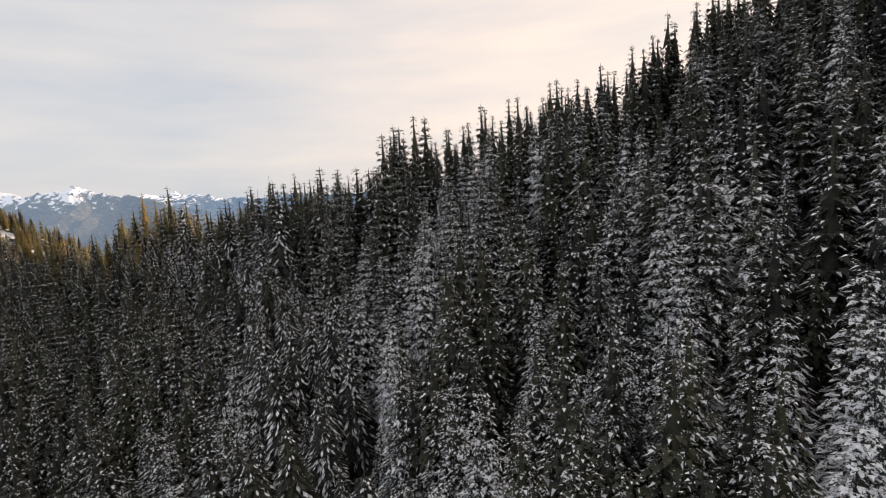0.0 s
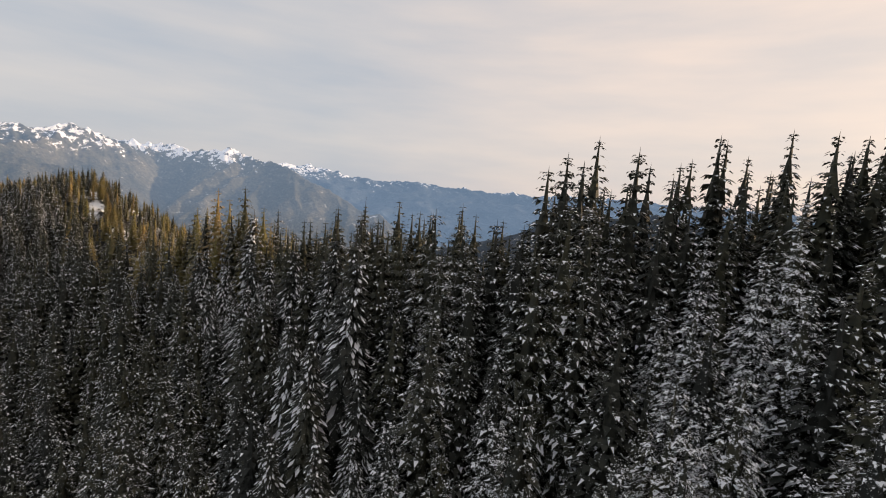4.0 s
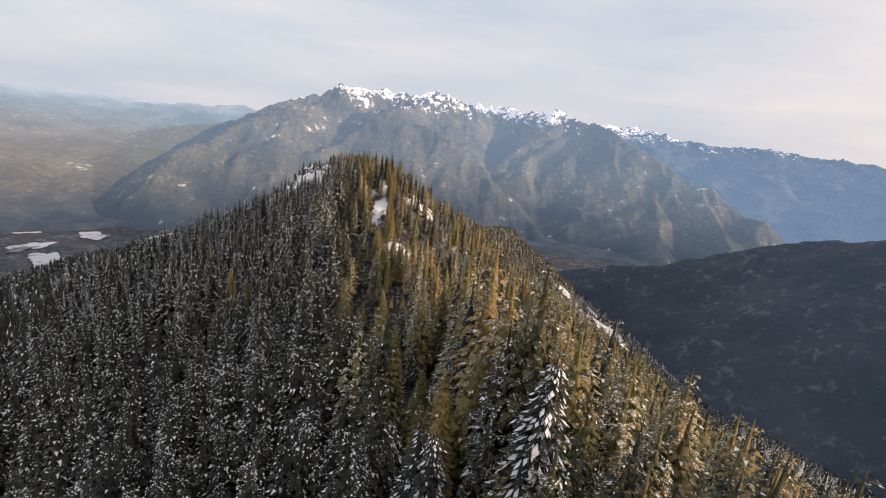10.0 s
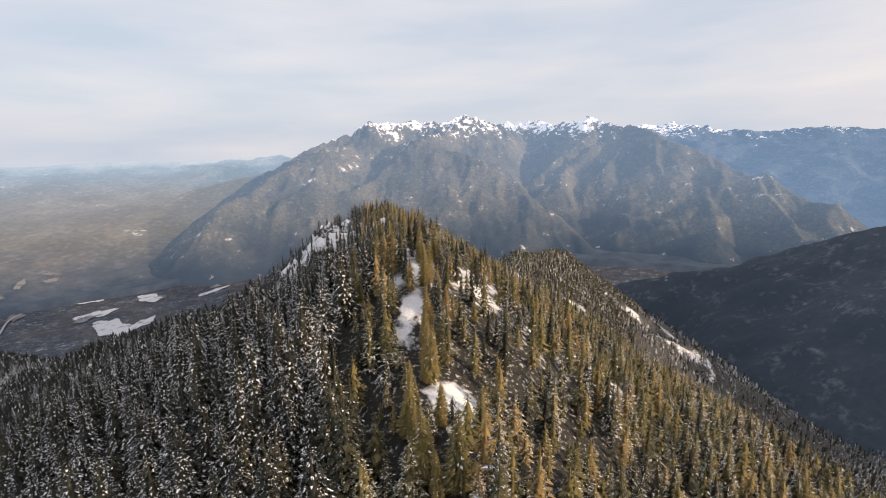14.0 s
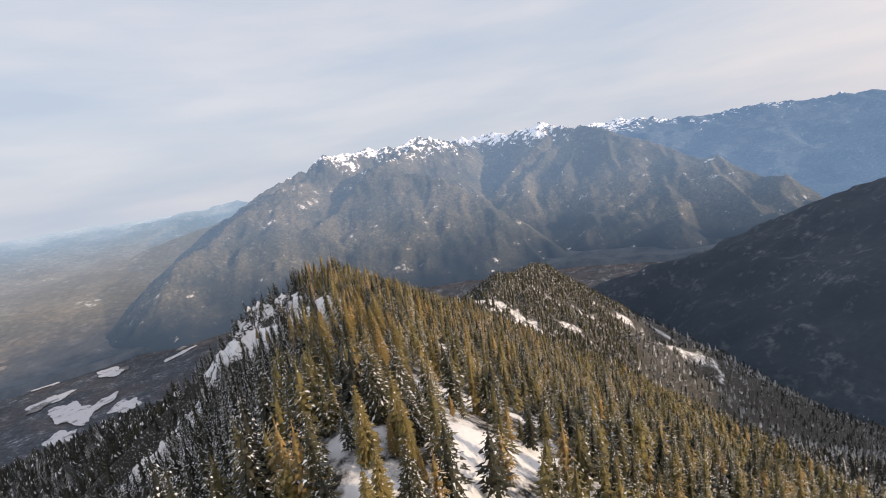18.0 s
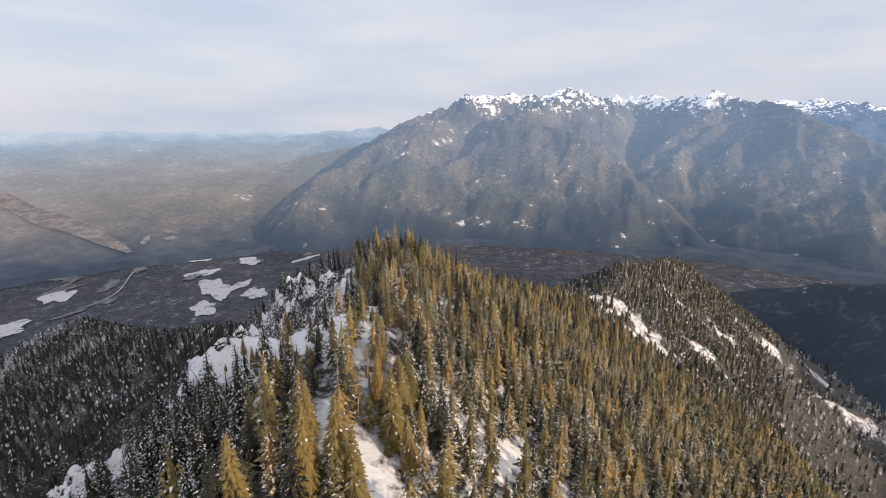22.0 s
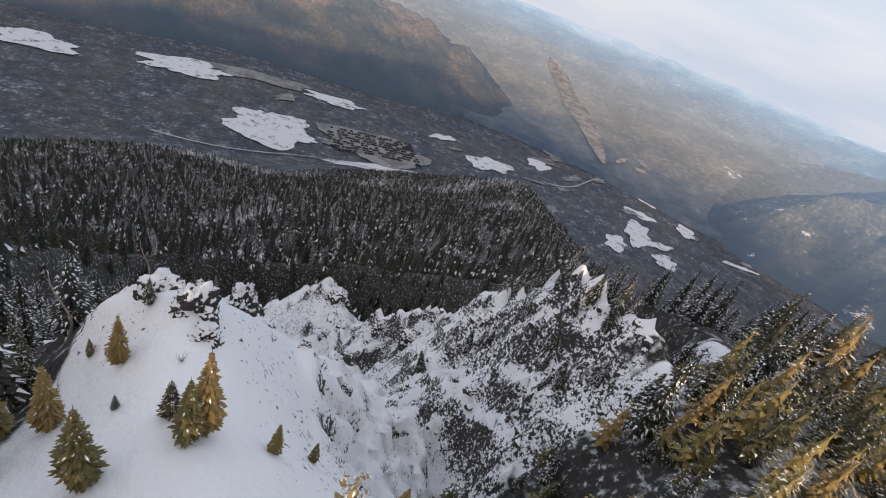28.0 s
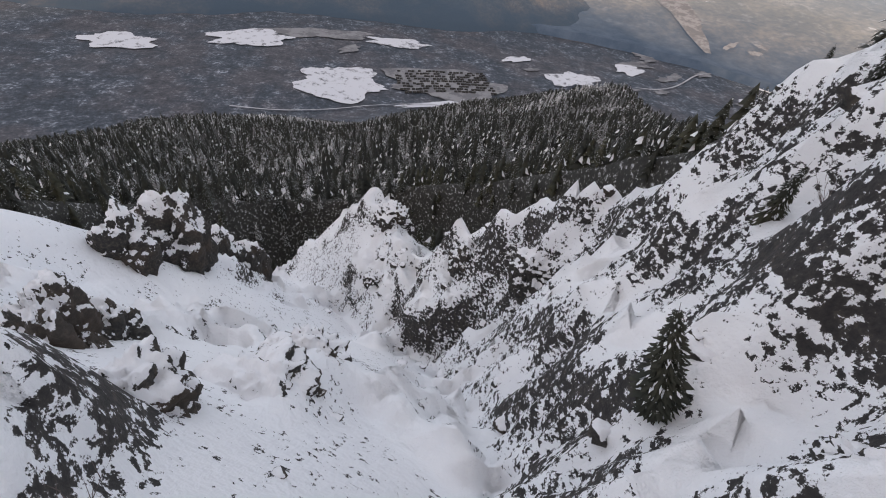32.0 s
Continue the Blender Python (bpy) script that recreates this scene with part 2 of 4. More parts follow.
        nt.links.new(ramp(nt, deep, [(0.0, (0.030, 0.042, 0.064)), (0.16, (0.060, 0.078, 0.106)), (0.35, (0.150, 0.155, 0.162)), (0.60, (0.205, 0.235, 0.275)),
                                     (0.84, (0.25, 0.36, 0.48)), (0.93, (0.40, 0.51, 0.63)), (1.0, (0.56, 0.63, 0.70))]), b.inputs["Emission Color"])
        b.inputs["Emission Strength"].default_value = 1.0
        # base colour paints the valley shade dark and the uplands towards the west sunlit brown
        lit_upland = calc(nt, "MULTIPLY", ramp(nt, deep, [(0.06, (0, 0, 0)), (0.24, (1, 1, 1))]), ramp(nt, calc(nt, "DIVIDE", pos.outputs[0], -3000), [(0.24, (0, 0, 0)), (0.55, (1, 1, 1))]))
        nt.links.new(mixc(nt, snowy, mixc(nt, lit_upland, ramp(nt, n2, [(0.35, (0.012, 0.018, 0.026)), (0.65, (0.05, 0.058, 0.07))]), wood), (0.80, 0.80, 0.82)), b.inputs["Base Color"])
    bump(nt, b, n3, 0.5, 3.0 if rim else 5.0)
    return m


def mat_plain(name, dark, light, scale, rough=0.85, bumpd=0.05, attr=False):
    m, nt, b = material(name)
    n = noisetex(nt, scale, 5, 0.6)
    col = ramp(nt, n, [(0.3, dark), (0.7, light)])
    nt.links.new(col, b.inputs["Base Color"])
    b.inputs["Roughness"].default_value = rough
    bump(nt, b, n, 0.5, bumpd)
    return m


def mat_needles():
    """Dark to olive needles, dusted with snow on what faces up; high tints paint low sunlight golden. Each tree carries
    its own tint and its own share of snow.
    """
    m, nt, b = material("conifer_needles")
    a, fr = nt.nodes.new("ShaderNodeAttribute"), nt.nodes.new("ShaderNodeAttribute")
    a.attribute_name, fr.attribute_name = "tint", "frost"
    n, n2 = noisetex(nt, 4.6, 4, 0.72), noisetex(nt, 0.9, 4, 0.6)
    # the upper tints put golden sunlight into the needle colour
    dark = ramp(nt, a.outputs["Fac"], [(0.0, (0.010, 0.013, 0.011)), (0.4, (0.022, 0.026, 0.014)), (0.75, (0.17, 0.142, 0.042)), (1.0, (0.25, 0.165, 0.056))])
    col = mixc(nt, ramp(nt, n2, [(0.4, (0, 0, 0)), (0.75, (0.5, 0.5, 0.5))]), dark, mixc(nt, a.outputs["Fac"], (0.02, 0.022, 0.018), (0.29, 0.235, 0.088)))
    g = nt.nodes.new("ShaderNodeNewGeometry")
    sep = nt.nodes.new("ShaderNodeSeparateXYZ")
    nt.links.new(g.outputs["True Normal"], sep.inputs[0])
    up = calc(nt, "MULTIPLY", calc(nt, "ABSOLUTE", sep.outputs[2]), 0.10)
    lay = calc(nt, "ADD", calc(nt, "ADD", n, up), calc(nt, "MULTIPLY", calc(nt, "SUBTRACT", fr.outputs["Fac"], 0.5), 0.36))
    snow = ramp(nt, lay, [(0.555, (0, 0, 0)), (0.61, (1, 1, 1))])
    nt.links.new(mixc(nt, snow, col, (0.76, 0.78, 0.81)), b.inputs["Base Color"])
    b.inputs["Roughness"].default_value = 0.75
    return m


def mat_rock():
    """Broken dark rock with snow on its ledges."""
    m, nt, b = material("snowy_rock")
    g = nt.nodes.new("ShaderNodeNewGeometry")
    sep = nt.nodes.new("ShaderNodeSeparateXYZ")
    nt.links.new(g.outputs["Normal"], sep.inputs[0])
    n1, n2, n3 = noisetex(nt, 1.4, 6, 0.65), noisetex(nt, 5.0, 5, 0.65), noisetex(nt, 0.25, 3)
    rock = ramp(nt, n2, [(0.3, (0.014, 0.014, 0.015)), (0.52, (0.04, 0.037, 0.034)), (0.7, (0.10, 0.085, 0.068))])
    rock = mixc(nt, ramp(nt, n3, [(0.52, (0, 0, 0)), (0.68, (0.6, 0.6, 0.6))]), rock, (0.085, 0.06, 0.042))
    lay = calc(nt, "ADD", sep.outputs[2], calc(nt, "ADD", calc(nt, "MULTIPLY", calc(nt, "SUBTRACT", n1, 0.5), 1.3), calc(nt, "MULTIPLY", calc(nt, "SUBTRACT", n2, 0.5), 1.3)))
    snow = ramp(nt, lay, [(0.50, (0, 0, 0)), (0.57, (1, 1, 1))])
    nt.links.new(mixc(nt, snow, rock, (0.79, 0.80, 0.83)), b.inputs["Base Color"])
    b.inputs["Roughness"].default_value = 0.85
    bump(nt, b, calc(nt, "ADD", n1, n2), 0.7, 0.12)
    return m


ROCK = mat_rock()
GROUND = mat_ground()
NEEDLES = mat_needles()
BARK = mat_plain("conifer_bark", (0.05, 0.04, 0.033), (0.12, 0.10, 0.085), 3.0)
CLUMP = mat_plain("branch_snow", (0.74, 0.76, 0.80), (0.86, 0.87, 0.89), 2.0)


# ---- terrain ----
def lattice(ix, iy, seed):
    n = (ix * 374761393 + iy * 668265263 + seed * 974711) & 0xFFFFFFFF
    n = ((n ^ (n >> 13)) * 1274126177) & 0xFFFFFFFF
    return ((n ^ (n >> 16)) & 0xFFFF) / 32767.5 - 1


def vnoise(x, y, seed=0):
    ix, iy = np.floor(x).astype(np.int64), np.floor(y).astype(np.int64)
    fx, fy = x - ix, y - iy
    fx, fy = fx * fx * (3 - 2 * fx), fy * fy * (3 - 2 * fy)
    a, b = lattice(ix, iy, seed), lattice(ix + 1, iy, seed)
    c, d = lattice(ix, iy + 1, seed), lattice(ix + 1, iy + 1, seed)
    return (a + (b - a) * fx) * (1 - fy) + (c + (d - c) * fx) * fy


def fbm(x, y, size, octaves, seed=0, gain=0.5, ridged=False):
    out, amp = np.zeros(np.shape(x)), 1.0
    for k in range(octaves):
        s = 2.03**k / size
        v = vnoise(x * s + 17.3 * k, y * s - 9.1 * k, seed + k)
        out += amp * (1 - 2 * np.abs(v) if ridged else v)
        amp *= gain
    return out


def ridge(x, y, line, west, east, soft=3.0):
    """Height of the land that falls away from a crest line; west and east: the falls on its two sides as tangents."""
    best = np.full_like(x, -1e9)
    for (x0, y0, z0), (x1, y1, z1) in zip(line, line[1:]):
        dx, dy = x1 - x0, y1 - y0
        ll = dx * dx + dy * dy
        s = np.clip(((x - x0) * dx + (y - y0) * dy) / ll, 0, 1)
        ox, oy = x - x0 - s * dx, y - y0 - s * dy
        d = np.sqrt(ox * ox + oy * oy + soft * soft) - soft
        side = (ox * dy - oy * dx) / math.sqrt(ll)
        k = np.clip(side / (np.abs(d) + 1e-6) * 0.5 + 0.5, 0, 1)
        best = np.maximum(best, z0 + s * (z1 - z0) - d * (west + (east - west) * k))
    return best


def trough(x, y, line, side, soft=2.0):
    """The floor of a gully along a line, rising to both sides."""
    best = np.full_like(x, 1e9)
    for (x0, y0, z0), (x1, y1, z1) in zip(line, line[1:]):
        dx, dy = x1 - x0, y1 - y0
        s = np.clip(((x - x0) * dx + (y - y0) * dy) / (dx * dx + dy * dy), 0, 1)
        d = np.sqrt((x - x0 - s * dx) ** 2 + (y - y0 - s * dy) ** 2 + soft * soft) - soft
        best = np.minimum(best, z0 + s * (z1 - z0) + d * side)
    return best


def smax(a, b, k):
    h = np.clip(0.5 + 0.5 * (a - b) / k, 0, 1)
    return b + (a - b) * h + k * h * (1 - h)


CREST = [(1000, -1800, 215), (860, -1250, 200), (620, -800, 175), (330, -420, 140), (150, -240, 66), (84, -150, 14), (56, -100, -12), (34, -50, -30), (18, -10, -37), (4, 35, -38), (-6, 77, -25),
         (-10, 109, -20), (-14, 130, -22), (-21, 153, -20.5), (-24, 168, -24), (-25, 181, -24.5), (-31, 196, -27.5), (-31, 213, -32), (-17, 250, -51), (14, 330, -83),
         (58, 415, -112), (68, 487, -112), (146, 618, -144), (262, 817, -252), (420, 1080, -420), (560, 1300, -560)]
SPUR_EAST = [(58, 415, -116), (150, 440, -160), (243, 470, -206), (360, 520, -330), (520, 560, -480)]
SPUR_KNOB = [(-50, 222, -60), (-154, 280, -95), (-300, 362, -160), (-450, 452, -216), (-564, 525, -244), (-640, 570, -300), (-780, 650, -500)]
SPUR_WEST = [(0, 20, -55), (-100, 30, -90), (-250, 40, -158), (-400, 38, -218), (-551, 42, -284), (-690, 60, -365), (-860, 90, -540)]
SPUR_SOUTH = [(90, -170, -10), (-100, -260, -110), (-350, -330, -260), (-700, -400, -430), (-1000, -420, -560)]
SHELF_WEST = [(-8, 90, -24), (-30, 91, -32), (-50, 92, -41), (-74, 100, -68)]
SHELF_NORTH = [(-31, 196, -31), (-44, 198, -32), (-54, 200, -42)]
WALL_NORTH = [(-25, 182, -24.5), (-36, 184, -25.5), (-47.7, 184.3, -29), (-54.2, 186.3, -33.5), (-61, 187, -40), (-66, 189, -45.5), (-75, 187, -58.5), (-84, 182, -67), (-92, 179.5, -77)]
WALL_SOUTH = [(-21, 153, -20.5), (-30, 151, -22.3), (-38, 150.8, -24.3), (-46.3, 148.1, -34.1), (-62.8, 145.1, -48), (-77.6, 147.8, -58.8), (-90.8, 147.6, -71.2), (-111, 143.1, -91.6), (-142.7, 143.1, -123.3)]
OUTCROPS = [([(-57.5, 165.3, -52.4), (-63.5, 167.3, -56.5)], 1.6), ([(-92, 177, -79), (-101, 176.5, -79), (-108.5, 174.3, -80.5), (-114, 170.5, -86.5), (-119, 166, -98)], 1.5),
            ([(-34, 152.3, -24), (-42, 150.6, -28.5)], 1.3), ([(-50.6, 155.5, -43), (-55, 157.4, -48)], 1.3), ([(-70, 153, -60), (-80, 154.5, -66)], 1.2)]
GULLY = [(-31, 162.3, -31), (-45, 164.5, -49.5), (-57.7, 170.6, -62), (-64, 171.5, -67), (-74.2, 170.4, -72.5), (-89.4, 165.3, -82.8), (-114, 160, -97), (-134, 158, -115),
         (-200, 170, -160), (-330, 190, -240)]
FLOOR = -550.0


def height(x, y):
    x, y = np.asarray(x, float), np.asarray(y, float)
    fall = 0.60 + 0.09 * np.clip((y + 20) / 90, 0, 1)
    h = ridge(x, y, CREST, fall, 0.74, 4.0)
    for line, a, b in ((SPUR_EAST, 0.8, 0.8), (SPUR_KNOB, 0.48, 0.62), (SPUR_WEST, 0.5, 0.46), (SPUR_SOUTH, 0.6, 0.6), (SHELF_WEST, 0.8, 0.8), (SHELF_NORTH, 0.85, 0.85)):
        h = smax(h, ridge(x, y, line, a, b, 12.0), 18.0)
    # lowland that climbs slowly towards the horizon
    r = np.hypot(x, y)
    floor = FLOOR + 470 * np.clip((r - 2300) / 2300, 0, 1) ** 1.15 * np.clip(0.25 - 1.6 * x / (r + 1), 0, 1) + 9 * fbm(x, y, 500, 4, 40)
    floor = floor - 260 * np.clip((r - 4550) / 300, 0, 1)
    h = smax(h, floor, 40.0)
    up = np.clip((h - FLOOR) / 250, 0, 1)
    h = h + up * (6 * fbm(x, y, 130, 4, 3) * np.clip((np.abs(x + 5) + 0.1 * np.abs(y - 120)) / 160, 0.05, 1) + 0.8 * fbm(x, y, 14, 4, 9))
    # the cliff and its gully under the knoll
    w = np.clip((1 - np.hypot((x + 96) / 74, (y - 166) / 46)) * 7, 0, 1)
    near = np.hypot((x + 96) / 74, (y - 166) / 46) < 1.02
    if near.any():
        xs, ys = x[near], y[near]
        hn = h[near]
        walls = np.maximum(ridge(xs, ys, WALL_NORTH, 2.15, 2.15, 0.6), ridge(xs, ys, WALL_SOUTH, 1.15, 1.2, 1.5))
        base = np.minimum(hn + 0.5, trough(xs, ys, GULLY, 0.50, 2.5))
        base = np.maximum(base, walls)
        for line, k in OUTCROPS:
            base = np.maximum(base, ridge(xs, ys, line, k, k, 0.8))
        base = base - 4.5 * np.exp(-((xs + 51) / 5) ** 2 - ((ys - 147) / 4) ** 2)  # notch in the south wall
        over = np.clip((base - trough(xs, ys, GULLY, 0.0, 1.0)) / 5, 0, 1)
        broken = 2.1 * fbm(xs, ys, 6, 5, 21, 0.6, True) - 1.0 + 0.6 * fbm(xs, ys, 1.7, 3, 31, 0.6, True)
        wild = np.clip(vnoise(xs / 7, ys / 7, 63) * 3.2 + 0.5 + np.clip((ys - 170) / 6, -0.25, 1.0), 0.06, 1.0)
        wild = wild * (1 - 0.8 * np.clip((xs + 44) / 5, 0, 1) * np.clip((162 - ys) / 4, 0, 1))
        h[near] = hn * (1 - w[near]) + (base + broken * over * wild) * w[near]
    return h


def axis(lo, hi, fine, edge_lo, edge_hi, grow, reach):
    """Grid lines: fine ones between lo and hi, 1.2 m out to the edges, then ever wider."""
    mid = list(np.arange(lo, hi, fine))
    out = []
    for start, end, sign in ((lo, edge_lo, -1), (hi, edge_hi, 1)):
        p, s, side = start, fine, []
        while abs(p) < reach:
            s = min(s * 1.15, 1.2) if (p - end) * sign < 0 else s * grow
            p += sign * s
            side.append(p)
        out.append(side)
    return np.array(out[0][::-1] + mid + out[1], float)


def sheet(name, xs, ys, fn, mat, cover=None):
    gx, gy = np.meshgrid(xs, ys)
    z = fn(gx.ravel(), gy.ravel())
    nx, ny = len(xs), len(ys)
    co = np.stack([gx.ravel(), gy.ravel(), z], 1).astype(np.float32)
    i = (np.arange(ny - 1)[:, None] * nx + np.arange(nx - 1)[None]).ravel()
    quads = np.stack([i, i + 1, i + nx + 1, i + nx], 1)
    marks = {"wooded": cover(gx.ravel(), gy.ravel())} if cover else {}
    return new(name, mesh_from(name, co, quads.ravel(), 4, [mat], smooth=True, **marks))


def mesh_from(name, co, loops, n, mats, mat_index=None, smooth=False, **marks):
    me = bpy.data.meshes.new(name)
    loops = np.asarray(loops, np.int32).ravel()
    k = len(loops) // n
    me.vertices.add(len(co))
    me.vertices.foreach_set("co", np.ascontiguousarray(co, np.float32).ravel())
    me.loops.add(len(loops))
    me.loops.foreach_set("vertex_index", loops)
    me.polygons.add(k)
    me.polygons.foreach_set("loop_start", np.arange(0, k * n, n, dtype=np.int32))
    me.polygons.foreach_set("loop_total", np.full(k, n, np.int32))
    if smooth:
        me.polygons.foreach_set("use_smooth", np.ones(k, bool))
    for mt in mats:
        me.materials.append(mt)
    if mat_index is not None:
        me.polygons.foreach_set("material_index", np.ascontiguousarray(mat_index, np.int32))
    for key, values in marks.items():
        at = me.attributes.new(key, "FLOAT", "POINT")
        at.data.foreach_set("value", np.ascontiguousarray(values, np.float32))
    me.update()
    me.validate()
    return me


def crest_x(y):
    return np.interp(y, [p[1] for p in CREST], [p[0] for p in CREST])


# snowy rock bands on the ridge beyond the knoll
BANDS = [(45, 368, 32, 13, -40), (62, 372, 32, 13, -35), (139, 508, 30, 12, -25), (168, 512, 30, 12, -25), (240, 455, 34, 14, -30), (95, 450, 16, 7, -40), (215, 575, 34, 12, -20), (285, 590, 34, 12, -40), (108, 395, 16, 6, -30)]
# snowy gaps between the firs along the crest: x, y, radius
GAPS = [(-6, 76, 5.5), (7.5, 115, 5), (2, 95, 4), (-9, 84, 4), (-9.6, 92, 3), (9.6, 98.6, 3), (2.5, 87, 4), (8.4, 121, 4.5), (-10, 108, 3.5), (2.3, 110, 3.5), (8, 142, 4.5), (-11, 120, 4),
        (-37, 180, 6), (-10.8, 130, 4), (3, 146, 4), (-7.5, 128, 3.5), (-20.3, 182, 3), (-20, 158, 4), (-30, 157, 7), (-58, 140, 5), (-14, 134, 3.5), (-19, 149, 3.5), (-50, 92, 5), (-42, 185, 6),
        (58, 414, 6), (72, 402, 6), (50, 404, 4), (66, 420, 4), (3, -90, 3), (-3, -124, 4), (8, -2, 5), (4, 24, 3.5), (5.6, 12, 4), (-5, 21, 3.5), (25, -42, 5), (13.5, -37, 4), (38, -61, 6), (23, -48.6, 5),
        (32, -52, 5.5), (44, -66, 5), (12, -18, 4), (60, -112, 3), (-43, 197, 4), (16, -30, 4), (46, -80, 4)]


def openness(x, y):
    """True where no tree grows: the gully, the rock walls and small clearings on the crest."""
    gully = (np.hypot((x + 84) / 52, (y - 164) / 25) < 1) | ((x < -34 + 3 * vnoise(x / 3, y / 3, 91)) & (x > -84) & (y > 146) & (y < 176))
    gully |= ((x < -29) & (x > -84) & (y > 152) & (y < 168)) | ((x < -40) & (x > -84) & (y > 168) & (y < 190))
    clear = (vnoise(x / 7, y / 7, 77) > 0.86) & (np.abs(x) < 160)
    for cx, cy, r in GAPS:
        clear |= np.hypot(x - cx, y - cy) + 3.4 * vnoise(x / 2.1, y / 2.1, 93) < r * 0.47
    for cx, cy, rx, ry, turn in BANDS:
        c, sn = math.cos(math.radians(turn)), math.sin(math.radians(turn))
        u, v = (x - cx) * c + (y - cy) * sn, (y - cy) * c - (x - cx) * sn
        clear |= np.hypot(u / rx, v / ry) + 1.0 * vnoise(x / 5, y / 5, 88) < 0.9
    clear |= np.hypot((x + 32) / 11, (y - 154) / 7.5) + 0.7 * vnoise(x / 3, y / 3, 95) < 0.85  # the snow saddle above the gully
    return gully | clear


def wooded(x, y):
    """1 under the trees, where litter shows through thin snow; 0 in the open."""
    w = np.zeros_like(x)
    for dx, dy in ((0, 0), (1.5, 0), (-1.5, 0), (0, 1.5), (0, -1.5)):
        w += 0.2 * ~openness(x + dx, y + dy)
    side = np.clip((x - crest_x(y) + 12) / 12, 0, 1) * np.clip((y - 60) / 30, 0, 1) * np.clip((300 - y) / 60, 0, 1)
    w = np.where(y > 300, 0.5 + 0.5 * w, w)
    return w * (0.88 - 0.36 * side)


ground = sheet("ground", axis(-122, -24, 0.5, -140, 70, 1.03, 4500), axis(140, 196, 0.5, -110, 220, 1.03, 4500), height, GROUND, wooded)
tagged(ground, "snow-covered mountain ridge, rocky gully and wooded valley floor", "ground", kind="structure")


# ---- distance: the mountain across the valley, the hills round it and the far range ----
def massif(name, label, box, step, lines, base, amp, mat, seed, warp=30.0):
    xs, ys = np.arange(box[0], box[1], float(step)), np.arange(box[2], box[3], float(step))

    def fn(x, y):
        wx, wy = x + warp * fbm(x, y, 240, 4, seed + 50), y + warp * fbm(x, y, 240, 4, seed + 60)
        h = np.full_like(x, base)
        for line, s in lines:
            h = smax(h, ridge(wx, wy, line, s, s, 6.0), 12.0)
        up = np.clip((h - base) / 160, 0, 1)
        top = np.clip((h - base) / 650, 0, 1)
        rough = fbm(x, y, 260, 6, seed, 0.52, True) - 0.5
        return h + up * amp * (1 - 0.6 * top) * rough + 16 * top ** 4 * fbm(x, y, 70, 4, seed + 9, 0.6, True) - 30 * (1 - np.clip((h - base) / 25, 0, 1))

    ob = sheet(name, xs, ys, fn, mat)
    return tagged(ob, label, "backdrop", kind="structure")


# Glow strength and colour stand in for haze; FAR_BLUE's blue forest tones do too.
FAR_NEAR = mat_far("hazy_forest_slopes", (0.070, 0.072, 0.060), (0.135, 0.125, 0.095), 0.37, 22, 2.6, patches=0.605, haze_color=(0.27, 0.395, 0.59))
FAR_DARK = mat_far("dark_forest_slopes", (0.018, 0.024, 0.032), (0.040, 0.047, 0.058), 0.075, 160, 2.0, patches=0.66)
# Tan forest tones carry low sunlight on the lowland and the west hill.
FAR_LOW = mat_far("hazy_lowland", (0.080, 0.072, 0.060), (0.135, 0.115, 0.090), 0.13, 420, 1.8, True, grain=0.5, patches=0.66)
FAR_WEST = mat_far("sun_tinted_hillside", (0.075, 0.068, 0.048), (0.16, 0.115, 0.072), 0.32, 300, 1.2, patches=0.70, haze_color=(0.26, 0.36, 0.50))
FAR_BLUE = mat_far("distant_range", (0.05, 0.07, 0.10), (0.08, 0.10, 0.13), 0.52, -10, 2.4, haze_color=(0.25, 0.39, 0.60))


def spurs(crest, seed, reach, fall, gap=230, steep=(0.95, 1.25)):
    """Side ridges that run down from a crest towards the valley."""
    r = random.Random(seed)
    out = []
    for (x0, y0, z0), (x1, y1, z1) in zip(crest, crest[1:]):
        n = max(1, int(math.hypot(x1 - x0, y1 - y0) / gap))
        for k in range(n):
            u = (k + r.random()) / n
            x, y, z = x0 + u * (x1 - x0), y0 + u * (y1 - y0), z0 + u * (z1 - z0)
            a, ln, pts = -math.pi / 2 + r.uniform(-0.5, 0.5), reach * r.uniform(0.5, 1.1), [(x, y, z - 6)]
            for q in range(3):
                a += r.uniform(-0.35, 0.35)
                x, y, z = x + ln / 3 * math.cos(a), y + ln / 3 * math.sin(a), z - ln / 3 * fall * r.uniform(0.8, 1.2)
                pts.append((x, y, z))
            out.append((pts, r.uniform(*steep)))
    return out


SUMMIT = [(-1560, 2420, -540), (-1321, 2582, -298), (-1184, 2702, -179), (-983, 2834, -68), (-762, 2953, 25), (-636, 3034, 84), (-500, 3110, 140), (-391, 3176, 150), (-217, 3243, 170),
          (-90, 3280, 158), (124, 3348, 205), (200, 3370, 168), (330, 3420, 118), (454, 3500, 96)]
BACK_RIDGE = [(319, 3700, 140), (550, 3642, 146), (674, 3553, 152), (809, 3456, 142), (919, 3360, 164), (1048, 3252, 120), (1123, 3156, 96)]
EAST_CREST = [(1123, 3156, 96), (1256, 2997, 50), (1358, 2842, -5), (1530, 2639, -127), (1663, 2436, -213), (1767, 2236, -316), (1791, 2087, -398), (1840, 1950, -520)]
FRONT_LEFT = [(-192, 2843, 26), (-294, 2768, -54), (-416, 2685, -136), (-508, 2601, -182), (-580, 2517, -228), (-604, 2443, -318), (-658, 2360, -436)]
FRONT_RIGHT = [(-192, 2843, 26), (-1, 2775, -38), (208, 2692, -112), (304, 2607, -196), (418, 2515, -290), (551, 2413, -399), (646, 2311, -480)]
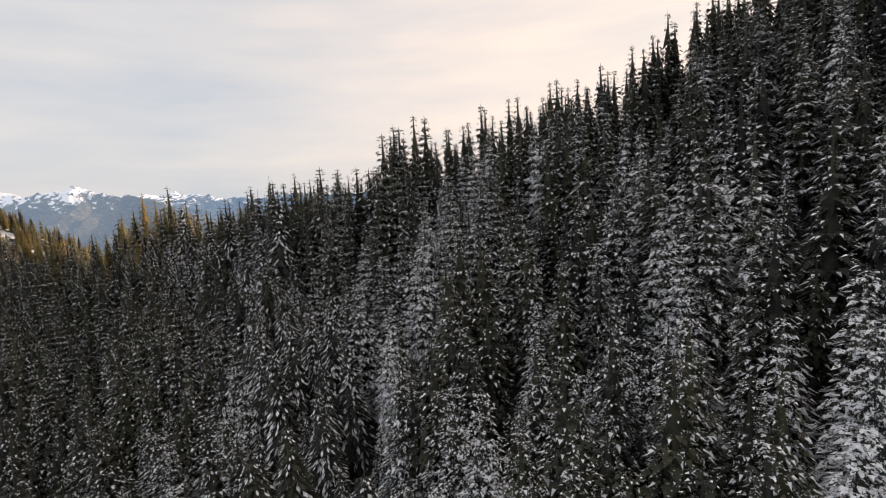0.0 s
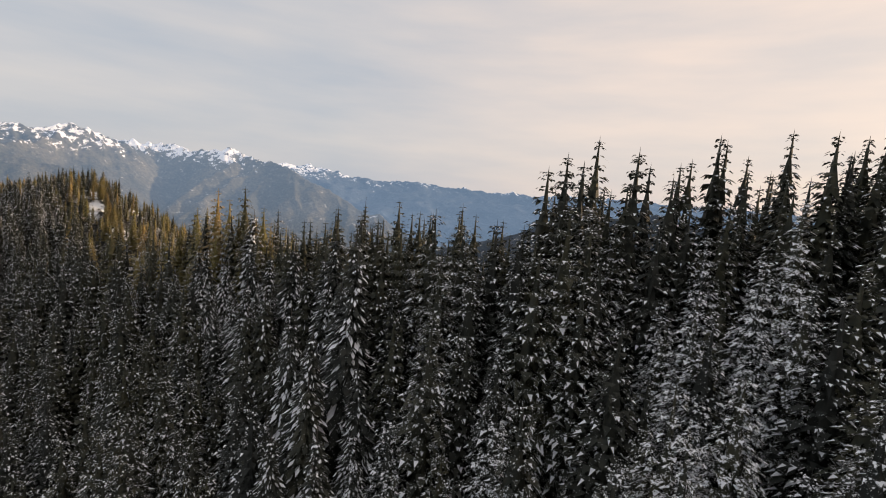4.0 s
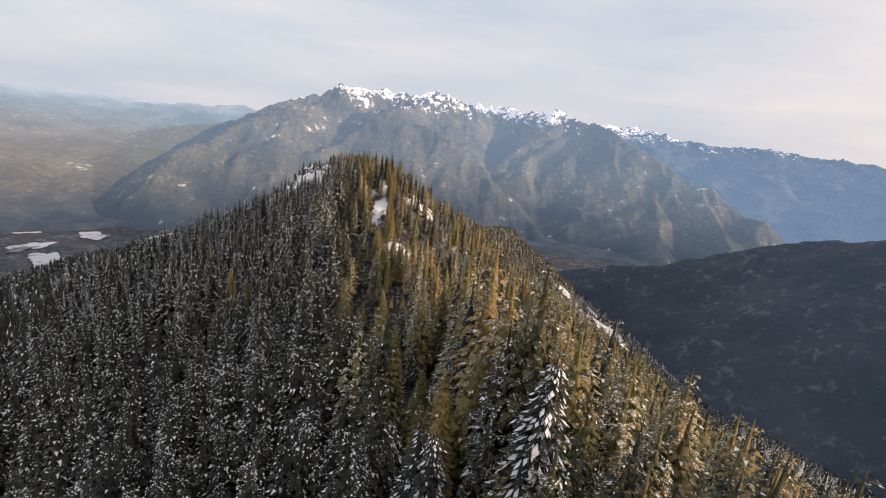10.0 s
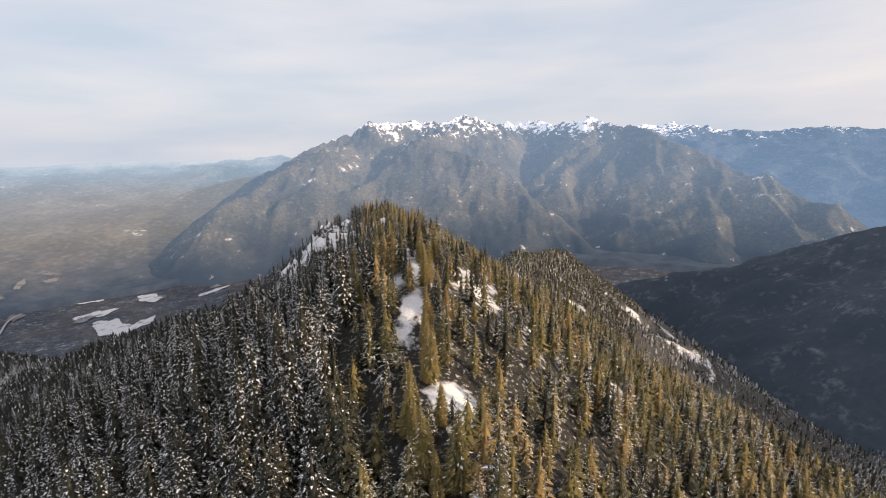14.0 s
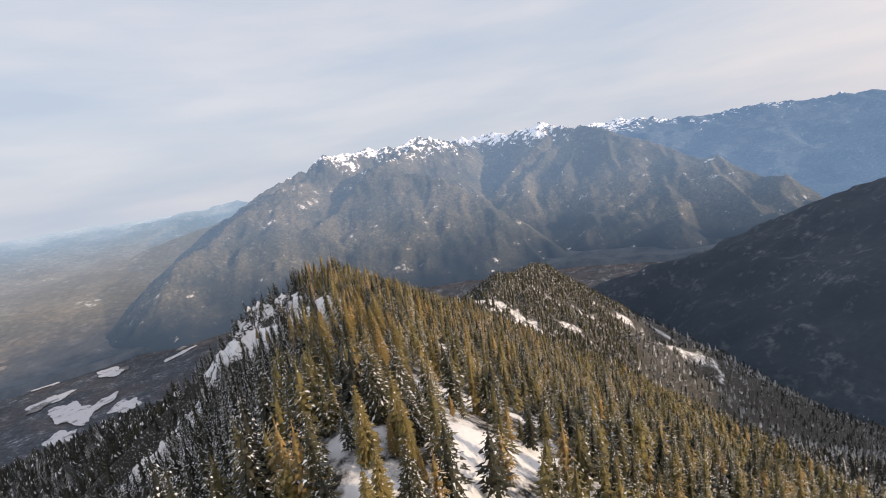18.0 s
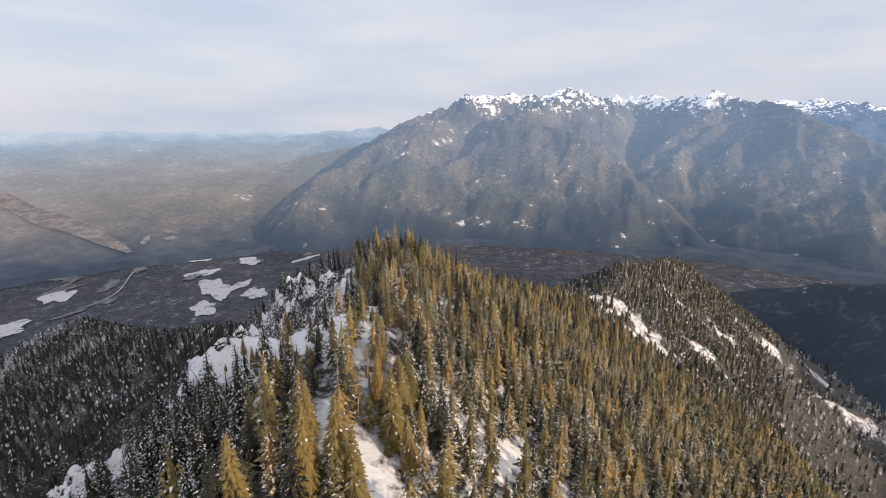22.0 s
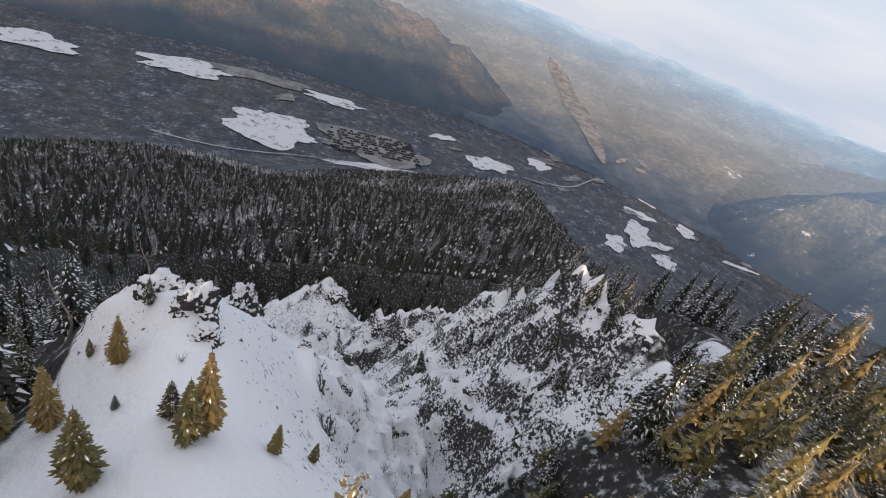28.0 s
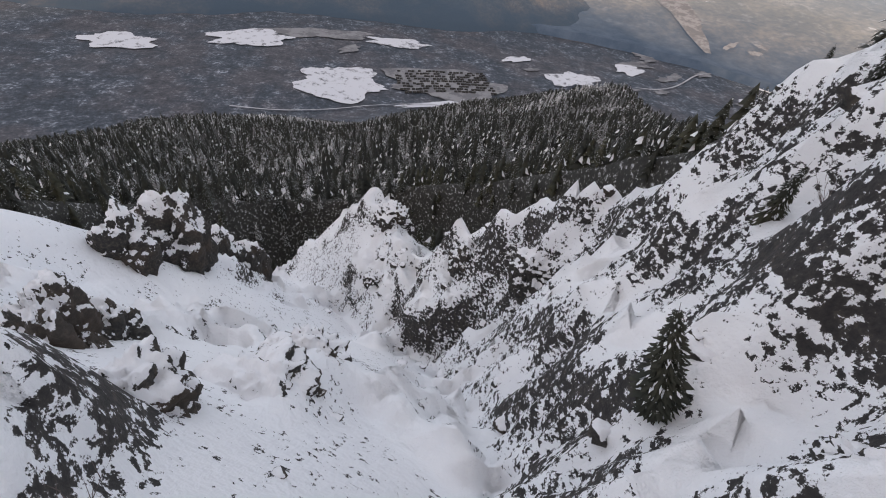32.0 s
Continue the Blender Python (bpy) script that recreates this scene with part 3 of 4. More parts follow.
SHOULDER = [(-492, 3061, 132), (-566, 2946, 14), (-676, 2820, 0), (-825, 2676, -48), (-977, 2517, -140), (-1048, 2379, -203), (-1120, 2235, -245), (-1118, 2123, -339), (-1117, 2011, -460)]
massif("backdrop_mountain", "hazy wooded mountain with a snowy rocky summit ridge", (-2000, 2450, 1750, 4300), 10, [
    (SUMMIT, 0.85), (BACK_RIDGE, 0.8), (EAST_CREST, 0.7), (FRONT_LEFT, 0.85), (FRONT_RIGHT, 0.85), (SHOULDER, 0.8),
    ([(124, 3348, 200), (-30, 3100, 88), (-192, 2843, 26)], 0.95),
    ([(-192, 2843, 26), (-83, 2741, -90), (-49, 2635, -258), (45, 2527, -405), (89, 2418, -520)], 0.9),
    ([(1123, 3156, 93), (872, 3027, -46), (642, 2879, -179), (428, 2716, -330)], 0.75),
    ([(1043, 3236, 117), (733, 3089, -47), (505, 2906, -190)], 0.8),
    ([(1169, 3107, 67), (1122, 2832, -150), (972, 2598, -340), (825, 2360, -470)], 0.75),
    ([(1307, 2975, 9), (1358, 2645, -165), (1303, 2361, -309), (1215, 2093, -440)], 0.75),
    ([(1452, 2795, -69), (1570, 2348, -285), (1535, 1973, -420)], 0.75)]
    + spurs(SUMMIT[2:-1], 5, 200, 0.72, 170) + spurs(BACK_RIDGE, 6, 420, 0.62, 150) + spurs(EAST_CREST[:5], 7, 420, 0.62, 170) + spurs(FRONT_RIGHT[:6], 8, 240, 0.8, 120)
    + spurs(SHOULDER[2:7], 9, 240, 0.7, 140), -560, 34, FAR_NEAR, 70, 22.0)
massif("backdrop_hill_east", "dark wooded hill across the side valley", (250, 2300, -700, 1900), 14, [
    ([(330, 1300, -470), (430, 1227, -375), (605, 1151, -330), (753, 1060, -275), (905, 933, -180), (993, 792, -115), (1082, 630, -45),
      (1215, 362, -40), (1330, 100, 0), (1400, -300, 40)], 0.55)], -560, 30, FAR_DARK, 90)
RIM_WEST = [(-2500, -1300, -330), (-2440, -700, -335), (-2428, -213, -340), (-2500, 0, -322), (-2586, 453, -300), (-2563, 834, -287), (-2530, 995, -297), (-2480, 1110, -350), (-2440, 1200, -440), (-2420, 1290, -530)]
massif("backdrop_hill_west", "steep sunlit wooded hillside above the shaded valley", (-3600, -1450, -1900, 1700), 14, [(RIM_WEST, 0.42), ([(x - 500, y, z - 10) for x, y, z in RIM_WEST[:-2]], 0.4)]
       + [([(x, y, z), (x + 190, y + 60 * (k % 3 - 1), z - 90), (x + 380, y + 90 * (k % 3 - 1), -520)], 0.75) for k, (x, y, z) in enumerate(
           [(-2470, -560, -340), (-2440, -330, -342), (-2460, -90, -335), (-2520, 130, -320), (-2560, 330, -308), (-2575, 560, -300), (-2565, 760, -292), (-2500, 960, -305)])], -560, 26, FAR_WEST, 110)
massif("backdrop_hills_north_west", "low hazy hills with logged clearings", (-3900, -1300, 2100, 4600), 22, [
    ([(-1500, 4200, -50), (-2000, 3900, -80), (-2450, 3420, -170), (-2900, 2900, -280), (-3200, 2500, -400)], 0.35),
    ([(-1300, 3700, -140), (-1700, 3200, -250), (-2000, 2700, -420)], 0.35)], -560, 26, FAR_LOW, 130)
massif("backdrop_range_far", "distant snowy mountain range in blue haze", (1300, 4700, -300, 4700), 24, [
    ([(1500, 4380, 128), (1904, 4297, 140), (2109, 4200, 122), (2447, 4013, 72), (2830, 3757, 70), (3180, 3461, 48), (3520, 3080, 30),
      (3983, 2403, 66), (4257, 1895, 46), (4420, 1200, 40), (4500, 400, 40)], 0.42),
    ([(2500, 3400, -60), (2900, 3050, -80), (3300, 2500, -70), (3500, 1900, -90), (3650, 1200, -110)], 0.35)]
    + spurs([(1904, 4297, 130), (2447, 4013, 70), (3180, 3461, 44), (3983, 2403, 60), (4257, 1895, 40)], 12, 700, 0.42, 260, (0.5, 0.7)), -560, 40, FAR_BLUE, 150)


def lowland():
    a, r = np.linspace(0, 2 * math.pi, 301), np.linspace(0, 1, 70) ** 1.3 * 2500 + 2150
    ga, gr = np.meshgrid(a, r)
    x, y = (gr * np.cos(ga)).ravel(), (gr * np.sin(ga)).ravel()
    z = height(x, y) + 24 + 14 * np.clip((gr.ravel() - 2300) / 500, 0, 1) * fbm(x, y, 420, 5, 45) - 30 * (gr.ravel() < 2200)
    i = (np.arange(69)[:, None] * 301 + np.arange(300)[None]).ravel()
    quads = np.stack([i, i + 301, i + 302, i + 1], 1)
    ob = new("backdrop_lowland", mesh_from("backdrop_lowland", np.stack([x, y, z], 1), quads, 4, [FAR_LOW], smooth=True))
    tagged(ob, "hazy lowland forest and fields reaching the horizon", "backdrop", kind="structure")


lowland()


# ---- valley floor: snowy fields, gravel bar, road, hedge rows ----
def mat_field(name, bright, dark, amount, scale):
    m, nt, b = material(name)
    n = noisetex(nt, scale, 6, 0.7)
    nt.links.new(ramp(nt, n, [(amount - 0.05, dark), (amount + 0.05, bright)]), b.inputs["Base Color"])
    b.inputs["Roughness"].default_value = 0.9
    return m


FIELD = mat_field("snowy_pasture", (0.56, 0.57, 0.61), (0.16, 0.165, 0.18), 0.41, 0.035)
THIN = mat_field("thin_snow_on_gravel", (0.22, 0.22, 0.23), (0.13, 0.13, 0.14), 0.50, 0.02)
ROAD = mat_field("ploughed_road", (0.36, 0.36, 0.38), (0.24, 0.24, 0.26), 0.45, 0.02)
HEDGE = mat_field("dark_hedge", (0.05, 0.05, 0.05), (0.03, 0.03, 0.03), 0.5, 0.1)


def field(name, label, cx, cy, rx, ry, turn, mat, seed):
    rs = np.random.RandomState(seed)
    n, rings = 56, 7
    a = np.arange(n) / n * 2 * math.pi
    wob = 1 + 0.22 * np.sin(2 * a + rs.uniform(0, 6)) + 0.16 * np.sin(5 * a + rs.uniform(0, 6)) + rs.uniform(-0.09, 0.09, n)
    t = math.radians(turn)
    xs, ys = [], []
    for k in range(1, rings + 1):
        u, v = rx * k / rings * wob * np.cos(a), ry * k / rings * wob * np.sin(a)
        xs.append(cx + u * math.cos(t) - v * math.sin(t))
        ys.append(cy + u * math.sin(t) + v * math.cos(t))
    x, y = np.concatenate(xs), np.concatenate(ys)
    co = np.stack([x, y, height(x, y) + (3.0 if math.hypot(cx, cy) < 2300 else 39.0)], 1)
    i = (np.arange(rings - 1)[:, None] * n + np.arange(n)[None])
    j = (np.arange(rings - 1)[:, None] * n + (np.arange(n)[None] + 1) % n)
    quads = [np.stack([i.ravel(), (i + n).ravel(), (j + n).ravel(), j.ravel()], 1)]
    h = n // 2
    quads.append(np.array([[q, q + 1, n - 2 - q, n - 1 - q] for q in range(h - 1)]))
    ob = new(name, mesh_from(name, co, np.concatenate(quads), 4, [mat], smooth=True))
    return tagged(ob, label, "field", group="valley fields", kind="structure")


for k, row in enumerate(((-1360, 205, 105, 135, 0), (-1441, 951, 75, 80, 20), (-1261, 1540, 45, 60, 0), (-1090, 1395, 48, 110, 40), (-926, 1380, 34, 55, 20),
                         (-1700, -60, 70, 140, 10), (-1215, 470, 26, 150, 14), (-1000, 1230, 35, 60, 30), (-1750, 420, 40, 120, 0), (-1560, 1230, 40, 70, 30),
                         (-1180, 1720, 40, 60, 60), (-1420, 1700, 50, 40, 10), (-1640, -420, 60, 110, 0))):
    field("snow_field", "snow-covered pasture on the dark valley floor", *row, FIELD, 60 + k)
patch_rng = random.Random(17)
for k in range(46):
    cx, cy = patch_rng.uniform(-1750, -820), patch_rng.uniform(-200, 1900)
    if cy < 700 and patch_rng.random() < 0.6 or math.hypot(cx + 1384, cy - 514) < 230:
        continue
    field("snow_field", "small snowy clearing among dark valley woods", cx, cy, patch_rng.uniform(12, 26), patch_rng.uniform(20, 60), patch_rng.uniform(-25, 45), patch_rng.choice((FIELD, THIN, THIN)), 200 + k)
field("snow_field", "plantation under thin patchy snow", -1384, 514, 105, 190, 0, THIN, 90)
field("gravel_bar", "pale gravel bar along the valley river", -2290, 1770, 500, 75, -13, THIN, 91)
field("snow_field", "logged clearing under thin snow", -1780, 150, 60, 150, 5, THIN, 92)


def strip(name, label, points, wide, mat):
    p = np.array(points, float)
    d = np.gradient(p, axis=0)
    nrm = np.stack([-d[:, 1], d[:, 0]], 1) / np.linalg.norm(d, axis=1)[:, None] * wide / 2
    both = np.concatenate([p - nrm, p + nrm])
    co = np.column_stack([both, height(both[:, 0], both[:, 1]) + 4.5])
    n = len(p)
    return tagged(new(name, mesh_from(name, co, [[i, i + 1, n + i + 1, n + i] for i in range(n - 1)], 4, [mat])), label, "road", kind="structure")


strip("road", "snow-ploughed valley road", [(-1190 + 25 * math.sin(k * 0.5), -60 + 45 * k) for k in range(13)], 5, ROAD)
strip("road_north", "curving snow-ploughed road among woods", [(-1380 - 9 * k + 30 * math.sin(k * 0.4), 1150 + 30 * k) for k in range(14)], 6, ROAD)


def hedges():
    rs = random.Random(8)
    co, quads = [], []
    for r in range(9):
        for c in range(26):
            if rs.random() < 0.25:
                continue
            x, y, w, l, h = -1470 + r * 20 + rs.uniform(-3, 3), 372 + c * 11 + rs.uniform(-2, 2), 2.5, 4.5, 5
            z = float(height(np.array([x]), np.array([y]))[0]) + 2
            k = len(co)
            co += [(x + i * w, y + j * l, z + q * h) for q in (0, 1) for i, j in ((-1, -1), (1, -1), (1, 1), (-1, 1))]
            quads += [[k + i for i in f] for f in ((4, 5, 6, 7), (0, 1, 5, 4), (1, 2, 6, 5), (2, 3, 7, 6), (3, 0, 4, 7))]
    tagged(new("hedge_rows", mesh_from("hedge_rows", np.array(co), quads, 4, [HEDGE])), "rows of dark shrubs on a snowy plantation", "hedge", kind="stuff")


hedges()


# ---- trees ----
def spire(rng, tall, wide, tufts, snow, droop, fine=False, body=0.44, taper=0.72, small=1.0):
    """Triangles of a conifer: trunk, a ragged inner cone, drooping tufts in whorls and the snow on them. Returns corners, triangles, slots."""
    co, tri, slot = [], [], []

    def add(points, faces, s):
        k = len(co)
        co.extend(points)
        for f in faces:
            tri.append([k + i for i in f])
            slot.append(s)

    n = 5 if fine else 3
    for z0, z1, r0, r1 in ((-1.5, tall * 0.5, tall * 0.012, tall * 0.008), (tall * 0.5, tall * 1.01, tall * 0.008, 0.02))[: 2 if fine else 1]:
        ring = [(r * math.cos(6.283 * i / n), r * math.sin(6.283 * i / n), z) for z, r in ((z0, r0), (z1, r1)) for i in range(n)]
        add(ring, [f for i in range(n) for f in ((i, (i + 1) % n, n + i), ((i + 1) % n, n + (i + 1) % n, n + i))], 0)
    bare = rng.uniform(0.04, 0.12)
    m, layers = (12, 9) if fine else (8, 5)
    for q in range(layers):
        f0 = bare + (0.78 - bare) * q / layers
        ring = [(0, 0, tall * min(0.93, f0 + 1.5 * (0.78 - bare) / layers))]
        for i in range(m):
            r = (wide * (1 - f0) ** taper * body + 0.008 * tall) * (rng.uniform(0.35, 0.6) if i % 2 else rng.uniform(0.95, 1.5))
            a = 6.283 * (i + 0.37 * q) / m
            ring.append((r * math.cos(a), r * math.sin(a), tall * (f0 + (0.03 if i % 2 else -0.015) + rng.uniform(-0.012, 0.012))))
        add(ring, [(0, 1 + i, 1 + (i + 1) % m) for i in range(m)], 1)
    k0 = 0.012 * tall
    add([(k0, 0, 0.80 * tall), (-0.5 * k0, 0.87 * k0, 0.80 * tall), (-0.5 * k0, -0.87 * k0, 0.80 * tall), (0, 0, 0.97 * tall)], [(0, 1, 3), (1, 2, 3), (2, 0, 3)], 1)
    tiers = int(8 + tall * 0.5) if not fine else int(12 + tall * 0.8)
    side = [rng.uniform(0.82, 1.12) for _ in range(7)]
    for k in range(tufts):
        f = 1 - rng.random() ** 0.74
        f = min(0.93, (math.floor(f * tiers) + rng.uniform(0.1, 0.6)) / tiers)
        z = tall * (bare + (1 - bare) * f)
        a = rng.random() * 6.283
        r = (wide * (1 - f) ** taper * (0.55 + 0.45 * min(1, 5 * f + 0.2)) * rng.uniform(0.5, 1.12) + 0.016 * tall * (1.04 - f)) * side[int(a / 0.9)]
        ln = min((0.45 + 0.3 * rng.random()) * r + 0.012 * tall * (1.1 - f), r * 0.95)
        ln *= small
        if fine:
            ln *= 0.85
            r *= rng.uniform(0.62, 1.12)
            ln = min(ln, r * 0.9)
        hw = ((0.165 if fine else 0.34) * ln + (0.003 if fine else 0.005) * tall) * rng.uniform(0.8, 1.3)
        dz = -ln * (droop + rng.uniform(-0.2, 0.2))
        ca, sn = math.cos(a), math.sin(a)

        def at(u, v, h):
            return (ca * u - sn * v, sn * u + ca * v, z + h)

        i0 = r - ln
        if fine:
            add([at(i0, 0, 0.1 * ln), at(i0 + ln * 0.55, -hw, dz * 0.5 - 0.08 * ln), at(r, 0, dz), at(i0 + ln * 0.55, hw, dz * 0.5 - 0.08 * ln)],
                [(0, 1, 2), (0, 2, 3)], 1)
        else:
            add([at(i0, -hw, 0.06 * ln), at(r, 0, dz), at(i0, hw, 0.06 * ln)], [(0, 1, 2)], 1)
        if rng.random() < snow:
            e, w2 = 0.06 * ln + 0.03, hw * (rng.uniform(0.5, 0.85) if fine else rng.uniform(0.3, 0.6))
            u0 = i0 + ln * rng.uniform(0.15, 0.5)
            um = (u0 + r) / 2
            if fine:
                add([at(u0, 0, dz * 0.2 + e), at(um, -w2, dz * 0.55 + e * 0.3), at(r * 1.01, 0, dz + e * 0.6), at(um, w2, dz * 0.55 + e * 0.3)],
                    [(0, 1, 2), (0, 2, 3)], 2)
            else:
                add([at(u0, -w2, dz * 0.3 + e), at(r * 1.02, 0, dz * 0.9 + e), at(u0, w2, dz * 0.3 + e)], [(0, 1, 2)], 2)
    return np.array(co), np.array(tri), np.array(slot)


def scatter(name, label, kits, spots, rng):
    """One joined stand of trees: spots are x, y, z, size, kit, tint, share of snow."""
    cos, tris, slots, tints, frosts, base = [], [], [], [], [], 0
    for x, y, z, s, kit, tint, frost in spots:
        co, tri, slot = kits[int(kit)]
        a = rng.random() * 6.283
        c, sn = math.cos(a) * s, math.sin(a) * s
        out = np.empty_like(co)
        out[:, 0] = co[:, 0] * c - co[:, 1] * sn + x
        out[:, 1] = co[:, 0] * sn + co[:, 1] * c + y
        out[:, 2] = co[:, 2] * s + z
        cos.append(out)
        tris.append(tri + base)
        slots.append(slot)
        tints.append(np.full(len(co), tint))
        frosts.append(np.full(len(co), frost))
        base += len(co)
    me = mesh_from(name, np.concatenate(cos), np.concatenate(tris), 3, [BARK, NEEDLES, CLUMP], np.concatenate(slots), tint=np.concatenate(tints), frost=np.concatenate(frosts))
    return tagged(new(name, me), label, "forest", kind="stuff")


rng = random.Random(4)
MID_SNOW = [spire(rng, t, t * w, 330, sn, 0.62, small=0.60, taper=0.60, body=0.32) for t, w, sn in ((20.5, 0.165, 0.42), (22, 0.15, 0.52), (18, 0.18, 0.30), (21, 0.145, 0.22), (19.5, 0.17, 0.60))]
MID_BARE = [spire(rng, t, t * w, 130, sn, 0.34, taper=0.70, small=0.70, body=0.36) for t, w, sn in ((9.4, 0.245, 0.03), (11, 0.215, 0.07), (8, 0.27, 0.01), (10, 0.205, 0.13), (9, 0.235, 0.05))]


def skirted(rng, tall, wide, tiers, snow):
    """A plain conifer for the far slopes: ragged drooping skirts, some of their lobes white."""
    co, tri, slot = [], [], []
    for k in range(tiers):
        f = k / tiers
        m = 4
        top, low = tall * min(1.0, 0.06 + f + 1.35 / tiers), tall * (0.06 + 0.92 * f)
        r0, base = wide * (1 - f) ** 0.8 + 0.02 * tall, len(co)
        co.append((rng.uniform(-0.1, 0.1), rng.uniform(-0.1, 0.1), top))
        a0 = rng.random()
        for i in range(2 * m):
            a, r = 6.283 * (i + a0) / (2 * m), r0 * (rng.uniform(0.85, 1.2) if i % 2 else rng.uniform(0.35, 0.6))
            co.append((r * math.cos(a), r * math.sin(a), low + (0 if i % 2 else 0.05 * tall) + rng.uniform(-0.02, 0.02) * tall))
        for i in range(2 * m):
            tri.append([base, base + 1 + i, base + 1 + (i + 1) % (2 * m)])
            slot.append(2 if rng.random() < snow else 1)
    return np.array(co), np.array(tri), np.array(slot)


LOW_SNOW = [skirted(rng, t, t * w, 5, sn) for t, w, sn in ((15, 0.23, 0.05), (17, 0.205, 0.02), (13.5, 0.26, 0.08))]
LOW_BARE = [spire(rng, t, t * w, 46, sn, 0.38, body=0.42, taper=0.68) for t, w, sn in ((9.4, 0.29, 0.05), (10.8, 0.26, 0.14))]
# finer and greener firs for the trees close to the flight and for the saddle
FINE_SNOW = [spire(rng, t, t * w, 720, sn, 0.62, small=0.44, taper=0.60, body=0.32) for t, w, sn in ((20.5, 0.165, 0.34), (19, 0.17, 0.46), (21, 0.15, 0.22))]
MID_GREEN = [spire(rng, t, t * w, 460, sn, 0.50, small=0.50, taper=0.66, body=0.34) for t, w, sn in ((19, 0.175, 0.05), (17, 0.185, 0.09))]
KITS = MID_SNOW + MID_BARE + LOW_SNOW + LOW_BARE + FINE_SNOW + MID_GREEN


def grow(x0, x1, y0, y1, gap, keep, seed):
    rs = np.random.RandomState(seed)
    gx, gy = np.meshgrid(np.arange(x0, x1, gap), np.arange(y0, y1, gap))
    gx, gy = gx.ravel() + rs.uniform(-0.5, 0.5, gx.size) * gap, gy.ravel() + rs.uniform(-0.5, 0.5, gx.size) * gap
    ok = keep(gx, gy) & ~openness(gx, gy)
    gx, gy = gx[ok], gy[ok]
    return gx, gy, height(gx, gy), rs


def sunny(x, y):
    """Less snow and sun-golden needle colour: the knoll and the crest that see the sun."""
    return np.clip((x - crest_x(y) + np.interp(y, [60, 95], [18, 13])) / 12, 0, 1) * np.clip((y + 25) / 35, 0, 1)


def core(x, y):
    return (np.abs(x - crest_x(y)) < 135) & (y < 330)


def in_sight(x, y):
    """Not behind the crest, where no one passes."""
    return x < crest_x(y) + np.interp(y, [-60, 0, 60], [34, 60, 400])


# tall snow-laden firs in the shade, smaller sunlit ones with bare boughs on the crest and the knoll
ax, ay, az, rs = grow(-190, 260, -230, 330, 3.0, lambda x, y: core(x, y) & in_sight(x, y), 5)
thin = (rs.random_sample(len(ax)) < 0.72) | ((ay > 12) & (ay < 220) & (ax > crest_x(ay) - 75))
ax, ay, az = ax[thin], ay[thin], az[thin]
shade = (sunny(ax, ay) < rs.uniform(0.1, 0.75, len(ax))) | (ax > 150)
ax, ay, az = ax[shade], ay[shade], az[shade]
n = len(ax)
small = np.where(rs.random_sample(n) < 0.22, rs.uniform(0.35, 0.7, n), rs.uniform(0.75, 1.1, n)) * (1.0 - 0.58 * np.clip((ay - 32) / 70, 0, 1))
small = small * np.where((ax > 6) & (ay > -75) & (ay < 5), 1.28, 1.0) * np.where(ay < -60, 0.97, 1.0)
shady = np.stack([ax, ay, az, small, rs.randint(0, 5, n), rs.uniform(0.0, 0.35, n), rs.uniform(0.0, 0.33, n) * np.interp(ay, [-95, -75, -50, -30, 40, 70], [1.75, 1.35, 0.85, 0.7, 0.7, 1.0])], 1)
snowier = np.where(ay < -62, np.array([0, 1, 4, 0, 1])[shady[:, 4].astype(int)], np.array([0, 3, 2, 1, 3])[shady[:, 4].astype(int)])
shady[:, 4] = np.where(ay < 45, snowier, shady[:, 4])
skyline = (ay < 0) & (ax > crest_x(ay) - 16)  # less snow on the trees along the crest
shady[skyline, 4] = np.array([2, 3, 3, 2, 3])[shady[skyline, 4].astype(int)]
shady[skyline, 6] *= 0.4
bx, by, bz, rs = grow(-60, 130, -25, 330, 1.9, core, 7)
thin = (rs.random_sample(len(bx)) < np.where(by < 48, 0.42, 0.70)) | ((by > 80) & (by < 240) & (bx < 40))
thin &= (rs.random_sample(len(bx)) < 0.62) | (by < 66) | (by > 152) | (np.abs(bx - crest_x(by) - 11) > 14)
bx, by, bz = bx[thin], by[thin], bz[thin]
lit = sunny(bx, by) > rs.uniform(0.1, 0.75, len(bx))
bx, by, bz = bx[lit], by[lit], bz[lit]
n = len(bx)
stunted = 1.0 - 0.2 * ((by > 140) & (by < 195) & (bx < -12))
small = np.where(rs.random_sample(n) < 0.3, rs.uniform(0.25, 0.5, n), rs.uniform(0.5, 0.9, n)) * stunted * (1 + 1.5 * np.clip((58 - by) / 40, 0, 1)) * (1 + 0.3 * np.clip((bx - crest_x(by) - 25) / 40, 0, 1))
# tints high enough to paint these trees as sunlit
sun_tint = np.clip(rs.normal(0.58, 0.26, n), 0.12, 1.0)
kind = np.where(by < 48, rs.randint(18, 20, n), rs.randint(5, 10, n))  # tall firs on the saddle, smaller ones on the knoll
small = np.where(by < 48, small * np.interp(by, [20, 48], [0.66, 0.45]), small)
bright = np.stack([bx, by, bz, small, kind, sun_tint, rs.uniform(0.0, 0.36, n)], 1)



def ledge(x, y):
    """The ridge beyond the knoll, with its snowy rock bands."""
    return (y >= 330) & (y < 640) & (np.abs(x - crest_x(y)) < 110)


# the trees nearest to the flight stand singly, with all their boughs
STRETCH = [(-40, -118), (-14, -86), (6, -50), (6, 0), (-4, 60), (-4, 105), (-10, 140), (-24, 170)]


